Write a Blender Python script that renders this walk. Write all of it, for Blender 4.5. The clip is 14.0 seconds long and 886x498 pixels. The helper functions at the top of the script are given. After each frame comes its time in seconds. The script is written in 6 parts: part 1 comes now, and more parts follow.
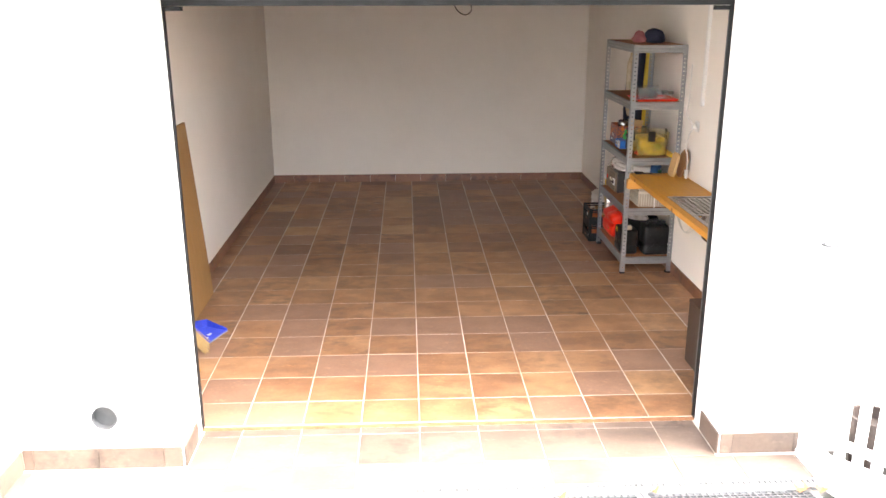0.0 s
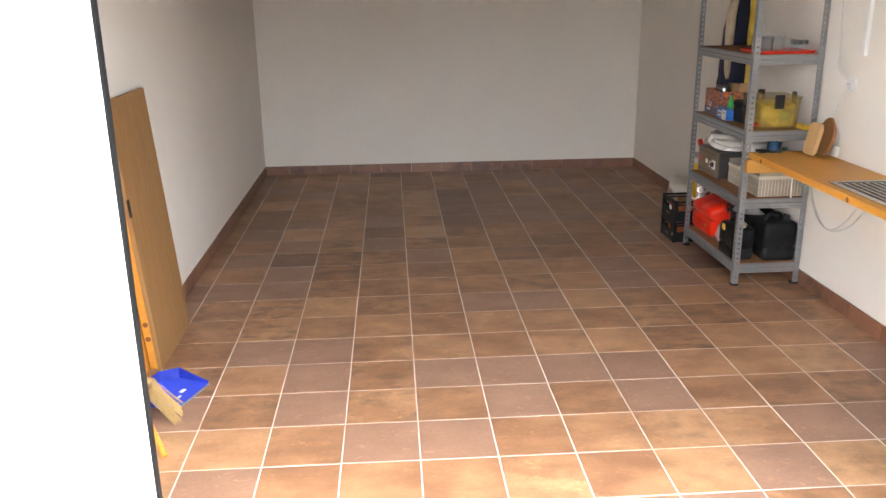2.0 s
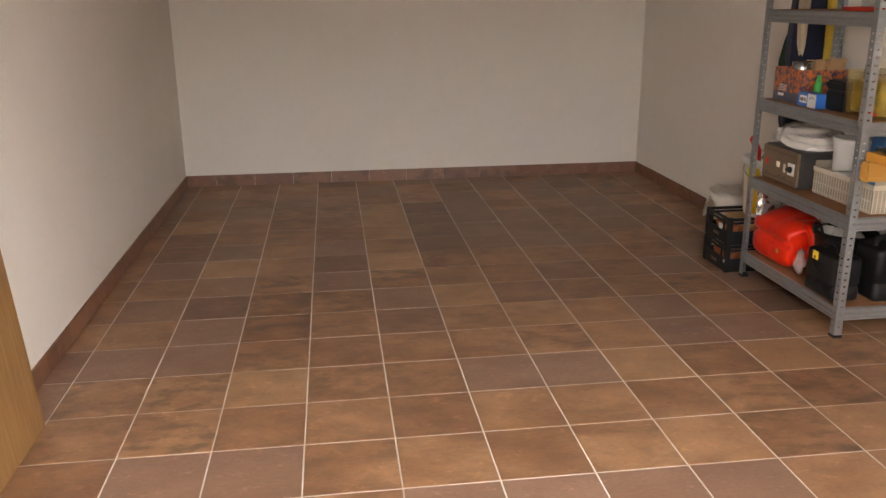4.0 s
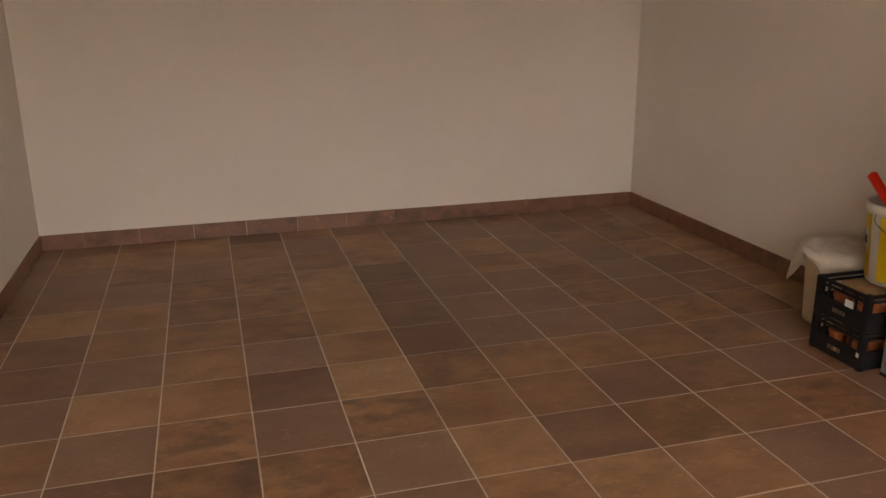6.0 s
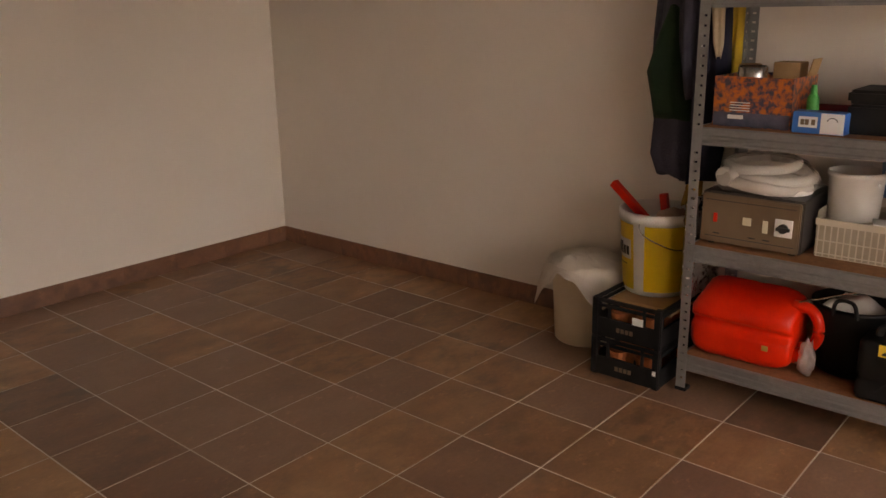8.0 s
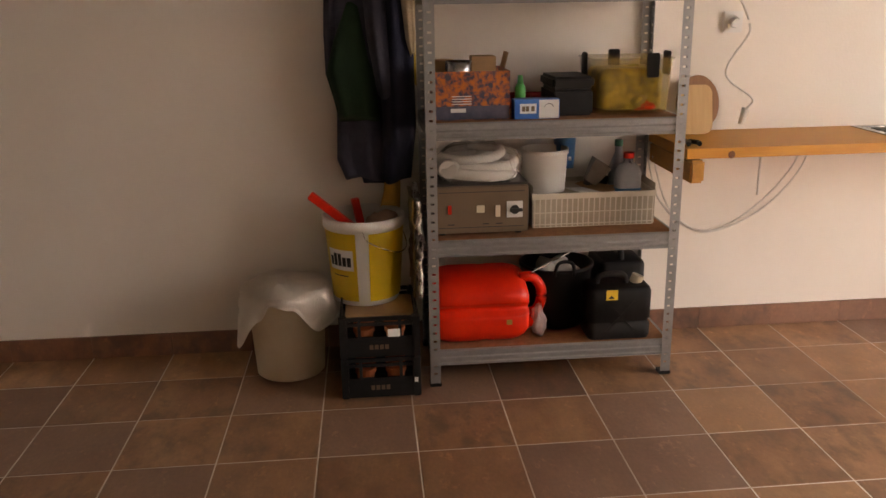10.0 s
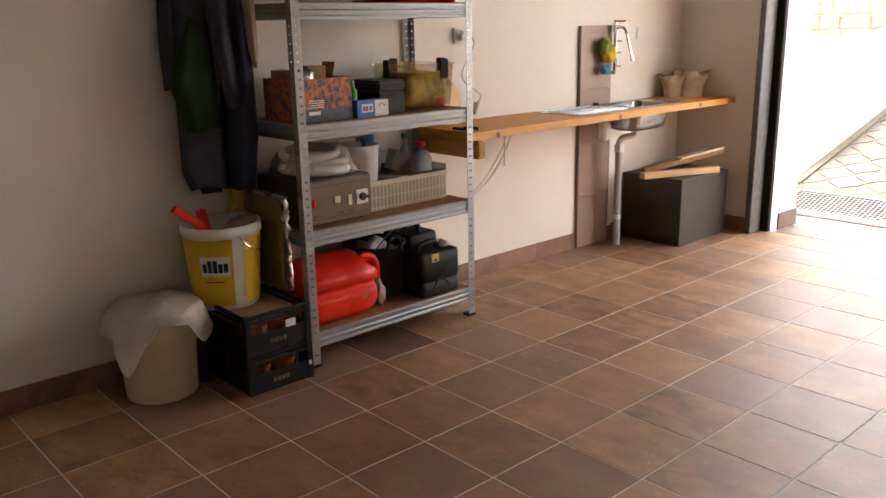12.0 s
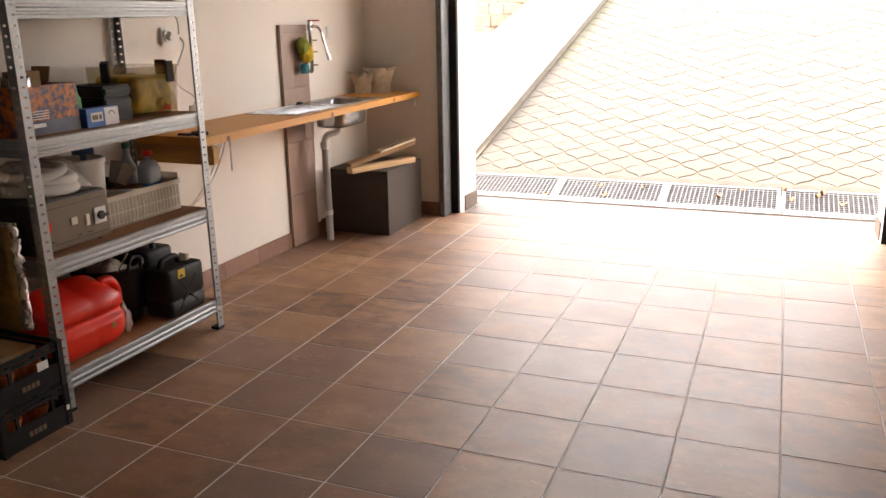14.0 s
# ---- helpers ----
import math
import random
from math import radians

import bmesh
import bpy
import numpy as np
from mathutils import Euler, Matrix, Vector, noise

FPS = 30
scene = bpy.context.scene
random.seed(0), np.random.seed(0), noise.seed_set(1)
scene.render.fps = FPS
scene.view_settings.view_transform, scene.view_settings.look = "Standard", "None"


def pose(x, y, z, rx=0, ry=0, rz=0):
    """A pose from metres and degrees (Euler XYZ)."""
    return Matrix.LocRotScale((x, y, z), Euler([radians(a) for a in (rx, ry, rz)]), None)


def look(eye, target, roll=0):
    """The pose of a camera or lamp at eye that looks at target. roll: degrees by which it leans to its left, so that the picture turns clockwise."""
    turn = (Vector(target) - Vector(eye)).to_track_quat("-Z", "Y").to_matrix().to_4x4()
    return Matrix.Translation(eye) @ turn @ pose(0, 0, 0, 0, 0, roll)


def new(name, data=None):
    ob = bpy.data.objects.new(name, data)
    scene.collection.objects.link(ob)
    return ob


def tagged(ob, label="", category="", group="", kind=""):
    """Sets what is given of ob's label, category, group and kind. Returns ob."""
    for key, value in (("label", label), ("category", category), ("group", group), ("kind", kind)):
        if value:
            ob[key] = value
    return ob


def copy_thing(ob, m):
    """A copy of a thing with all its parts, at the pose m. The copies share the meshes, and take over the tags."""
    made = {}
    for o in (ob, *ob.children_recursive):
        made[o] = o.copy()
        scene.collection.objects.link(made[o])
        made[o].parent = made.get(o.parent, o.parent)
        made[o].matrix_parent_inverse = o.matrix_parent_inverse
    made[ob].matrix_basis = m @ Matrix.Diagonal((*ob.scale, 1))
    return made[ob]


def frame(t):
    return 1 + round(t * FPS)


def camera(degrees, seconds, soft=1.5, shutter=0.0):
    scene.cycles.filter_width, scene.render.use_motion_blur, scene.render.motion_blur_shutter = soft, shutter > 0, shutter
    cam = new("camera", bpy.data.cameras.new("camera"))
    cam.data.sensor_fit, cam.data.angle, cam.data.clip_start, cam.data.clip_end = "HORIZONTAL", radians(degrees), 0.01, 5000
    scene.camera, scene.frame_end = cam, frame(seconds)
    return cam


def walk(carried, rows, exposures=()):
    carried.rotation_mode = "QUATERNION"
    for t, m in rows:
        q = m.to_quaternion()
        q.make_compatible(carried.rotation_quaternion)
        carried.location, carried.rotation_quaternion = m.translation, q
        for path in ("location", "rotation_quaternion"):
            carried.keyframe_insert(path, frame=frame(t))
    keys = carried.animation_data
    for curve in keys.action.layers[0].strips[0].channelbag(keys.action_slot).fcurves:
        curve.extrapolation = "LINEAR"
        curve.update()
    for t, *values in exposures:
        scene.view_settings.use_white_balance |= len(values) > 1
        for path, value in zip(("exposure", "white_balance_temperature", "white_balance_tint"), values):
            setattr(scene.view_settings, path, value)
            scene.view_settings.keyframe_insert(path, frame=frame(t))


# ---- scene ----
cam = camera(56.4, 14.0)
PATH = [
    (0, (0.021, -0.036, 2.308), (0.103, 1.876, 1.725), -0.1),
    (0.5, (-0.056, 0.416, 2.195), (0.026, 2.325, 1.604), -0.4),
    (1, (-0.14, 0.846, 2.06), (-0.058, 2.756, 1.474), -0.6),
    (1.5, (-0.252, 1.295, 1.945), (-0.154, 3.205, 1.36), -0.7),
    (2, (-0.338, 1.738, 1.87), (-0.225, 3.645, 1.276), -0.8),
    (2.2, (-0.361, 1.912, 1.838), (-0.242, 3.817, 1.24), -0.8),
    (4.3, (-0.445, 3.692, 1.514), (-0.163, 5.586, 0.936), -0.7),
    (4.5, (-0.454, 3.91, 1.494), (-0.149, 5.801, 0.918), -0.9),
    (5, (-0.517, 4.427, 1.485), (-0.15, 6.304, 0.899), -0.3),
    (5.5, (-0.601, 4.886, 1.472), (-0.161, 6.746, 0.885), 0.1),
    (6, (-0.659, 5.224, 1.452), (-0.138, 7.068, 0.88), -0.5),
    (6.5, (-0.807, 5.541, 1.475), (-0.098, 7.32, 0.897), -0.3),
    (7, (-0.879, 5.777, 1.489), (0.027, 7.466, 0.916), -0.4),
    (7.5, (-0.846, 6.178, 1.439), (0.345, 7.68, 0.871), -0.9),
    (8, (-0.927, 6.419, 1.434), (0.518, 7.683, 0.874), -1.1),
    (8.5, (-1.016, 6.707, 1.406), (0.657, 7.654, 0.852), -0.8),
    (9, (-1.046, 6.981, 1.416), (0.77, 7.597, 0.846), -1.2),
    (9.2, (-1.064, 7.122, 1.433), (0.793, 7.592, 0.856), -1.4),
    (11.3, (-0.937, 9.08, 1.379), (0.695, 8.045, 0.863), -0.5),
    (11.5, (-0.919, 9.198, 1.37), (0.656, 8.078, 0.856), -0.8),
    (12, (-0.915, 9.417, 1.381), (0.522, 8.127, 0.86), -1.2),
    (12.5, (-0.904, 9.532, 1.396), (0.402, 8.114, 0.863), -1.2),
    (13, (-0.811, 9.6, 1.377), (0.341, 8.054, 0.844), -1.2),
    (13.5, (-0.683, 9.665, 1.377), (0.281, 7.997, 0.841), -1.3),
    (14, (-0.498, 9.731, 1.394), (0.23, 7.949, 0.854), -1.1),
]
EXPOSURE = 3.95
# the camera warms its white balance as it goes in
EXPOSURES = [(0.0, 0.45, 6700, 11), (1.2, 0.40, 6600, 10), (2.2, 0.36, 6350, 8), (4.5, 0.13, 7650, 16), (6.0, -0.05, 8500, 20), (9.0, 0.02, 8550, 20), (11.5, 0.14, 7400, 17), (12.5, 0.08, 7300, 16), (14.0, -0.03, 7400, 16)]
walk(cam, [(t, look(eye, target, roll)) for t, eye, target, roll in PATH], exposures=[(t, EXPOSURE + e, k, m) for t, e, k, m in EXPOSURES])

# ---- daylight: bright overcast sky over the ramp ----
world = bpy.data.worlds.new("sky")
scene.world = world
world.use_nodes = True
wn = world.node_tree.nodes
sky = wn.new("ShaderNodeTexSky")
sky.sky_type = "NISHITA"
sky.sun_disc = False
sky.sun_elevation, sky.sun_rotation = radians(59), radians(102)
sky.air_density, sky.dust_density, sky.ozone_density = 1.0, 4.0, 1.0
haze = wn.new("ShaderNodeHueSaturation")   # overcast: the blue is mostly veiled
haze.inputs["Saturation"].default_value = 0.3
world.node_tree.links.new(sky.outputs[0], haze.inputs["Color"])
world.node_tree.links.new(haze.outputs[0], wn["Background"].inputs[0])
wn["Background"].inputs[1].default_value = 0.15
sun_data = bpy.data.lights.new("sun", "SUN")
sun_data.energy, sun_data.angle, sun_data.color = 0.3, radians(25), (1.0, 0.93, 0.84)
sun = new("sun", sun_data)
sun.matrix_world = look((5.4, -1.0, 9.1), (0.0, 0.0, 0.0))


# ---- materials ----
def mat(name, a, b=None, scale=6.0, rough=0.6, metal=0.0, bump=0.0, bscale=60.0, per_object=False, stretch=(1, 1, 1), rough_var=0.1,
        transmission=0.0, coat=0.0, alpha=1.0, detail=5.0, lo=0.35, hi=0.65):
    m = bpy.data.materials.new(name)
    m.use_nodes = True
    nt = m.node_tree
    bsdf = nt.nodes["Principled BSDF"]
    bsdf.inputs["Roughness"].default_value = rough
    bsdf.inputs["Metallic"].default_value = metal
    bsdf.inputs["Transmission Weight"].default_value = transmission
    bsdf.inputs["Coat Weight"].default_value = coat
    bsdf.inputs["Alpha"].default_value = alpha
    bsdf.inputs["Base Color"].default_value = (*a, 1)
    tc = nt.nodes.new("ShaderNodeTexCoord")
    mp = nt.nodes.new("ShaderNodeMapping")
    mp.inputs["Scale"].default_value = stretch
    nt.links.new(tc.outputs["Object"], mp.inputs[0])
    vec = mp.outputs[0]
    if b is not None:
        nz = nt.nodes.new("ShaderNodeTexNoise")
        nz.noise_dimensions = "4D"
        nz.inputs["Scale"].default_value, nz.inputs["Detail"].default_value, nz.inputs["Roughness"].default_value = scale, detail, 0.62
        nt.links.new(vec, nz.inputs["Vector"])
        if per_object:
            oi = nt.nodes.new("ShaderNodeObjectInfo")
            mul = nt.nodes.new("ShaderNodeMath")
            mul.operation = "MULTIPLY"
            mul.inputs[1].default_value = 91.0
            nt.links.new(oi.outputs["Random"], mul.inputs[0])
            nt.links.new(mul.outputs[0], nz.inputs["W"])
        ramp = nt.nodes.new("ShaderNodeValToRGB")
        ramp.color_ramp.elements[0].position, ramp.color_ramp.elements[1].position = lo, hi
        ramp.color_ramp.elements[0].color, ramp.color_ramp.elements[1].color = (*a, 1), (*b, 1)
        nt.links.new(nz.outputs["Fac"], ramp.inputs[0])
        nt.links.new(ramp.outputs[0], bsdf.inputs["Base Color"])
        rr = nt.nodes.new("ShaderNodeMapRange")
        rr.inputs["To Min"].default_value, rr.inputs["To Max"].default_value = max(0.03, rough - rough_var), min(1, rough + rough_var)
        nt.links.new(nz.outputs["Fac"], rr.inputs[0])
        nt.links.new(rr.outputs[0], bsdf.inputs["Roughness"])
    if bump:
        nb = nt.nodes.new("ShaderNodeTexNoise")
        nb.inputs["Scale"].default_value, nb.inputs["Detail"].default_value = bscale, 4
        nt.links.new(vec, nb.inputs["Vector"])
        bp = nt.nodes.new("ShaderNodeBump")
        bp.inputs["Strength"].default_value, bp.inputs["Distance"].default_value = bump, 0.01
        nt.links.new(nb.outputs["Fac"], bp.inputs["Height"])
        nt.links.new(bp.outputs[0], bsdf.inputs["Normal"])
    return m


def tile_material(name, dark, mid, light, rough=0.52, streaks=0.45):
    """Fired clay tile: each tile has its own tone, with streaks and cloudy stains."""
    m = bpy.data.materials.new(name)
    m.use_nodes = True
    nt = m.node_tree
    bsdf = nt.nodes["Principled BSDF"]
    tc, oi = nt.nodes.new("ShaderNodeTexCoord"), nt.nodes.new("ShaderNodeObjectInfo")
    mul = nt.nodes.new("ShaderNodeMath")
    mul.operation, mul.inputs[1].default_value = "MULTIPLY", 137.0
    nt.links.new(oi.outputs["Random"], mul.inputs[0])
    mp = nt.nodes.new("ShaderNodeMapping")
    mp.inputs["Scale"].default_value = (0.85, 1.35, 1)
    nt.links.new(tc.outputs["Object"], mp.inputs[0])
    big, streak, fine = (nt.nodes.new("ShaderNodeTexNoise") for _ in range(3))
    for nz, sc, src in ((big, 4.5, mp.outputs[0]), (streak, 10.0, mp.outputs[0]), (fine, 60.0, mp.outputs[0])):
        nz.noise_dimensions = "4D"
        nz.inputs["Scale"].default_value, nz.inputs["Detail"].default_value = sc, 4
        nz.inputs["Roughness"].default_value = 0.55
        nt.links.new(src, nz.inputs["Vector"])
        nt.links.new(mul.outputs[0], nz.inputs["W"])
    own = nt.nodes.new("ShaderNodeMapRange")
    own.inputs["To Min"].default_value, own.inputs["To Max"].default_value = -0.10, 0.10
    nt.links.new(oi.outputs["Random"], own.inputs[0])
    add = nt.nodes.new("ShaderNodeMath")
    nt.links.new(big.outputs["Fac"], add.inputs[0])
    nt.links.new(own.outputs[0], add.inputs[1])
    ramp = nt.nodes.new("ShaderNodeValToRGB")
    ramp.color_ramp.elements[0].position, ramp.color_ramp.elements[1].position = 0.28, 0.70
    ramp.color_ramp.elements[0].color, ramp.color_ramp.elements[1].color = (*dark, 1), (*light, 1)
    e = ramp.color_ramp.elements.new(0.5)
    e.color = (*mid, 1)
    nt.links.new(add.outputs[0], ramp.inputs[0])
    sr = nt.nodes.new("ShaderNodeMapRange")
    sr.inputs["From Min"].default_value, sr.inputs["From Max"].default_value = 0.36, 0.54
    sr.inputs["To Max"].default_value = 1.0
    fr0 = nt.nodes.new("ShaderNodeMath")
    fr0.operation = "FRACT"
    nt.links.new(mul.outputs[0], fr0.inputs[0])
    amt = nt.nodes.new("ShaderNodeMapRange")
    amt.inputs["To Min"].default_value, amt.inputs["To Max"].default_value = 0.99, streaks
    nt.links.new(fr0.outputs[0], amt.inputs[0])
    nt.links.new(amt.outputs[0], sr.inputs["To Min"])
    nt.links.new(streak.outputs["Fac"], sr.inputs[0])
    fr = nt.nodes.new("ShaderNodeMapRange")
    fr.inputs["To Min"].default_value, fr.inputs["To Max"].default_value = 0.75, 1.25
    nt.links.new(fine.outputs["Fac"], fr.inputs[0])
    mm = nt.nodes.new("ShaderNodeMath")
    mm.operation = "MULTIPLY"
    nt.links.new(sr.outputs[0], mm.inputs[0])
    nt.links.new(fr.outputs[0], mm.inputs[1])
    # pale scuffs
    scuff = nt.nodes.new("ShaderNodeTexNoise")
    scuff.noise_dimensions = "4D"
    scuff.inputs["Scale"].default_value, scuff.inputs["Detail"].default_value, scuff.inputs["Roughness"].default_value = 15.0, 7, 0.72
    nt.links.new(mp.outputs[0], scuff.inputs["Vector"])
    nt.links.new(mul.outputs[0], scuff.inputs["W"])
    pale = nt.nodes.new("ShaderNodeMapRange")
    pale.inputs["From Min"].default_value, pale.inputs["From Max"].default_value = 0.58, 0.68
    pale.inputs["To Min"].default_value, pale.inputs["To Max"].default_value = 1.0, 1.45
    nt.links.new(scuff.outputs["Fac"], pale.inputs[0])
    worn = nt.nodes.new("ShaderNodeMath")
    worn.operation = "MULTIPLY"
    nt.links.new(mm.outputs[0], worn.inputs[0])
    nt.links.new(pale.outputs[0], worn.inputs[1])
    mm = worn
    vm = nt.nodes.new("ShaderNodeVectorMath")
    vm.operation = "SCALE"
    nt.links.new(ramp.outputs[0], vm.inputs[0])
    nt.links.new(mm.outputs[0], vm.inputs["Scale"])
    nt.links.new(vm.outputs[0], bsdf.inputs["Base Color"])
    rr = nt.nodes.new("ShaderNodeMapRange")
    rr.inputs["To Min"].default_value, rr.inputs["To Max"].default_value = rough - 0.12, rough + 0.12
    nt.links.new(streak.outputs["Fac"], rr.inputs[0])
    nt.links.new(rr.outputs[0], bsdf.inputs["Roughness"])
    bsdf.inputs["Specular IOR Level"].default_value = 1.0
    bp = nt.nodes.new("ShaderNodeBump")
    bp.inputs["Strength"].default_value, bp.inputs["Distance"].default_value = 0.25, 0.004
    nt.links.new(big.outputs["Fac"], bp.inputs["Height"])
    nt.links.new(bp.outputs[0], bsdf.inputs["Normal"])
    return m


def wood_material(name, a, b, along=(1, 12, 12), rough=0.5, scale=5.0):
    return mat(name, a, b, scale=scale, rough=rough, bump=0.12, bscale=30, stretch=along, per_object=True, lo=0.3, hi=0.7)


M_PLASTER = mat("interior_plaster", (0.775, 0.725, 0.66), (0.82, 0.77, 0.705), 1.3, 0.85, bump=0.08, bscale=90, lo=0.3, hi=0.7)
M_RENDER = mat("white_exterior_render", (0.80, 0.79, 0.77), (0.86, 0.85, 0.83), 2.0, 0.9, bump=0.2, bscale=120, lo=0.3, hi=0.7)
# ceiling is out of view; greyed so less light bounces onto the back floor
M_CEIL = mat("ceiling_low_bounce_grey", (0.25, 0.24, 0.225), (0.32, 0.31, 0.29), 1.0, 0.9)
M_TILE = tile_material("brown_floor_tile", (0.21, 0.096, 0.044), (0.305, 0.150, 0.069), (0.41, 0.218, 0.104), streaks=0.46)
M_TILE_MAUVE = tile_material("grey_brown_floor_tile", (0.225, 0.119, 0.072), (0.262, 0.142, 0.086), (0.305, 0.170, 0.105), streaks=0.9)
M_TILE_TAN = tile_material("tan_floor_tile", (0.32, 0.163, 0.073), (0.39, 0.21, 0.098), (0.47, 0.27, 0.138), streaks=0.65)
M_TILE_DARK = tile_material("dark_floor_tile", (0.165, 0.080, 0.045), (0.21, 0.104, 0.058), (0.28, 0.145, 0.078), streaks=0.6)
M_APRON = tile_material("outdoor_terracotta_tile", (0.10, 0.066, 0.047), (0.125, 0.085, 0.061), (0.155, 0.108, 0.08), 0.6)
M_SKIRT = tile_material("brown_skirting_tile", (0.18, 0.072, 0.036), (0.22, 0.093, 0.047), (0.26, 0.115, 0.062))
M_SPLASH = mat("taupe_wall_tile", (0.27, 0.175, 0.135), (0.33, 0.22, 0.17), 4, 0.42, per_object=True)
M_GROUT = mat("pale_grout", (0.50, 0.42, 0.345), (0.88, 0.83, 0.76), 1.6, 0.9, bump=0.2, bscale=200)
M_GROUT_DARK = mat("skirting_grout", (0.24, 0.17, 0.13), (0.32, 0.25, 0.2), 9, 0.9)
M_FRAME = mat("dark_steel_frame", (0.008, 0.0085, 0.009), (0.016, 0.016, 0.017), 14, 0.6)
M_FRAME.node_tree.nodes["Principled BSDF"].inputs["Specular IOR Level"].default_value = 0.2
M_GALV = mat("galvanised_steel", (0.29, 0.30, 0.305), (0.335, 0.345, 0.35), 45, 0.42, metal=0.7, per_object=True)
M_DRKGALV = mat("weathered_dark_zinc", (0.10, 0.105, 0.11), (0.16, 0.165, 0.17), 20, 0.5, metal=0.5)
M_CHIP = mat("brown_fibreboard", (0.25, 0.108, 0.044), (0.34, 0.16, 0.07), 40, 0.75, per_object=True)
M_PINE = wood_material("varnished_pine", (0.52, 0.21, 0.022), (0.64, 0.30, 0.042), (14, 1, 14), 0.47)
M_PINE_X = wood_material("varnished_pine_crossways", (0.44, 0.20, 0.035), (0.54, 0.27, 0.055), (1, 14, 14), 0.45)
M_KNOT = mat("pine_knot", (0.12, 0.04, 0.012), (0.2, 0.07, 0.02), 60, 0.5)
M_OLDWOOD = wood_material("aged_brown_board", (0.23, 0.115, 0.035), (0.34, 0.185, 0.07), (14, 14, 1), 0.6)
M_RAWPINE = wood_material("raw_pine", (0.56, 0.36, 0.17), (0.70, 0.48, 0.26), (14, 1, 14), 0.6)
M_STEEL = mat("brushed_stainless_steel", (0.33, 0.33, 0.325), (0.41, 0.41, 0.405), 50, 0.24, metal=0.95, stretch=(1, 6, 1))
M_CHROME = mat("chrome", (0.7, 0.7, 0.7), rough=0.15, metal=1.0)
M_CONCRETE = mat("pale_paver_concrete", (0.060, 0.053, 0.044), (0.085, 0.075, 0.062), 9, 0.9, bump=0.3, bscale=80, per_object=True)
M_SAND = mat("mossy_joint_sand", (0.06, 0.063, 0.028), (0.11, 0.105, 0.07), 5, 0.95, bump=0.3, bscale=90)
M_STONE = mat("sandstone_block", (0.22, 0.15, 0.09), (0.34, 0.26, 0.18), 7, 0.9, bump=0.4, bscale=40, per_object=True)
M_WHITEWOOD = mat("white_painted_wood", (0.78, 0.78, 0.77), (0.84, 0.84, 0.83), 12, 0.6, bump=0.05)
M_WHITEPL = mat("white_plastic", (0.74, 0.73, 0.70), (0.80, 0.79, 0.77), 10, 0.45)
M_BLACKPL = mat("black_plastic", (0.006, 0.006, 0.0065), (0.012, 0.012, 0.0125), 18, 0.5, bump=0.1, bscale=160)
M_BLACKPL.node_tree.nodes["Principled BSDF"].inputs["Specular IOR Level"].default_value = 0.25


# ---- building helpers ----
def part(name, bm, material, parent=None, label="", smooth=False, bevel=0.0):
    me = bpy.data.meshes.new(name)
    if bevel:
        bmesh.ops.bevel(bm, geom=bm.edges[:], offset=bevel, segments=2, affect="EDGES", clamp_overlap=True)
    bmesh.ops.recalc_face_normals(bm, faces=bm.faces[:])
    bm.to_mesh(me)
    bm.free()
    for f in me.polygons:
        f.use_smooth = smooth
    me.materials.append(material)
    ob = new(name, me)
    if parent is not None:
        ob.parent = parent
    if label:
        tagged(ob, label)
    return ob


def thing(name, label, category, group="", at=(0, 0, 0), rz=0.0):
    """An Empty at the base of a thing, to parent its parts. Parts are modelled in its own space."""
    ob = new(name)
    ob.empty_display_size = 0.05
    ob.matrix_world = pose(*at, 0, 0, rz)
    return tagged(ob, label, category, group)


def single(name, bm, material, label, category, group="", kind="", smooth=False, bevel=0.0):
    return tagged(part(name, bm, material, None, "", smooth, bevel), label, category, group, kind)


def box(x0, x1, y0, y1, z0, z1, bm=None, m=None):
    bm = bm or bmesh.new()
    vs = [bm.verts.new((x, y, z)) for z in (z0, z1) for y in (y0, y1) for x in (x0, x1)]
    for f in ((0, 2, 3, 1), (4, 5, 7, 6), (0, 1, 5, 4), (2, 6, 7, 3), (0, 4, 6, 2), (1, 3, 7, 5)):
        bm.faces.new([vs[i] for i in f])
    if m is not None:
        bmesh.ops.transform(bm, matrix=m, verts=vs)
    return bm


def rod(p, q, r, r2=None, seg=12, bm=None):
    bm = bm or bmesh.new()
    p, q = Vector(p), Vector(q)
    d = q - p
    m = Matrix.Translation((p + q) / 2) @ d.to_track_quat("Z", "Y").to_matrix().to_4x4()
    bmesh.ops.create_cone(bm, cap_ends=True, segments=seg, radius1=r, radius2=r if r2 is None else r2, depth=d.length, matrix=m)
    return bm


def lathe(profile, seg=32, bm=None, at=(0, 0, 0), wobble=None):
    """Turns (radius, height) pairs about the z axis."""
    bm = bm or bmesh.new()
    rings = []
    for k, (r, z) in enumerate(profile):
        if r < 1e-5:
            rings.append([bm.verts.new((at[0], at[1], at[2] + z))])
            continue
        ring = []
        for i in range(seg):
            a = 2 * math.pi * i / seg
            w = wobble(a, k) if wobble else (0, 0)
            ring.append(bm.verts.new((at[0] + (r + w[0]) * math.cos(a), at[1] + (r + w[0]) * math.sin(a), at[2] + z + w[1])))
        rings.append(ring)
    for a, b in zip(rings, rings[1:]):
        for i in range(seg):
            j = (i + 1) % seg
            if len(a) == 1 and len(b) > 1:
                bm.faces.new((a[0], b[i], b[j]))
            elif len(b) == 1 and len(a) > 1:
                bm.faces.new((a[i], a[j], b[0]))
            elif len(a) > 1:
                bm.faces.new((a[i], a[j], b[j], b[i]))
    return bm


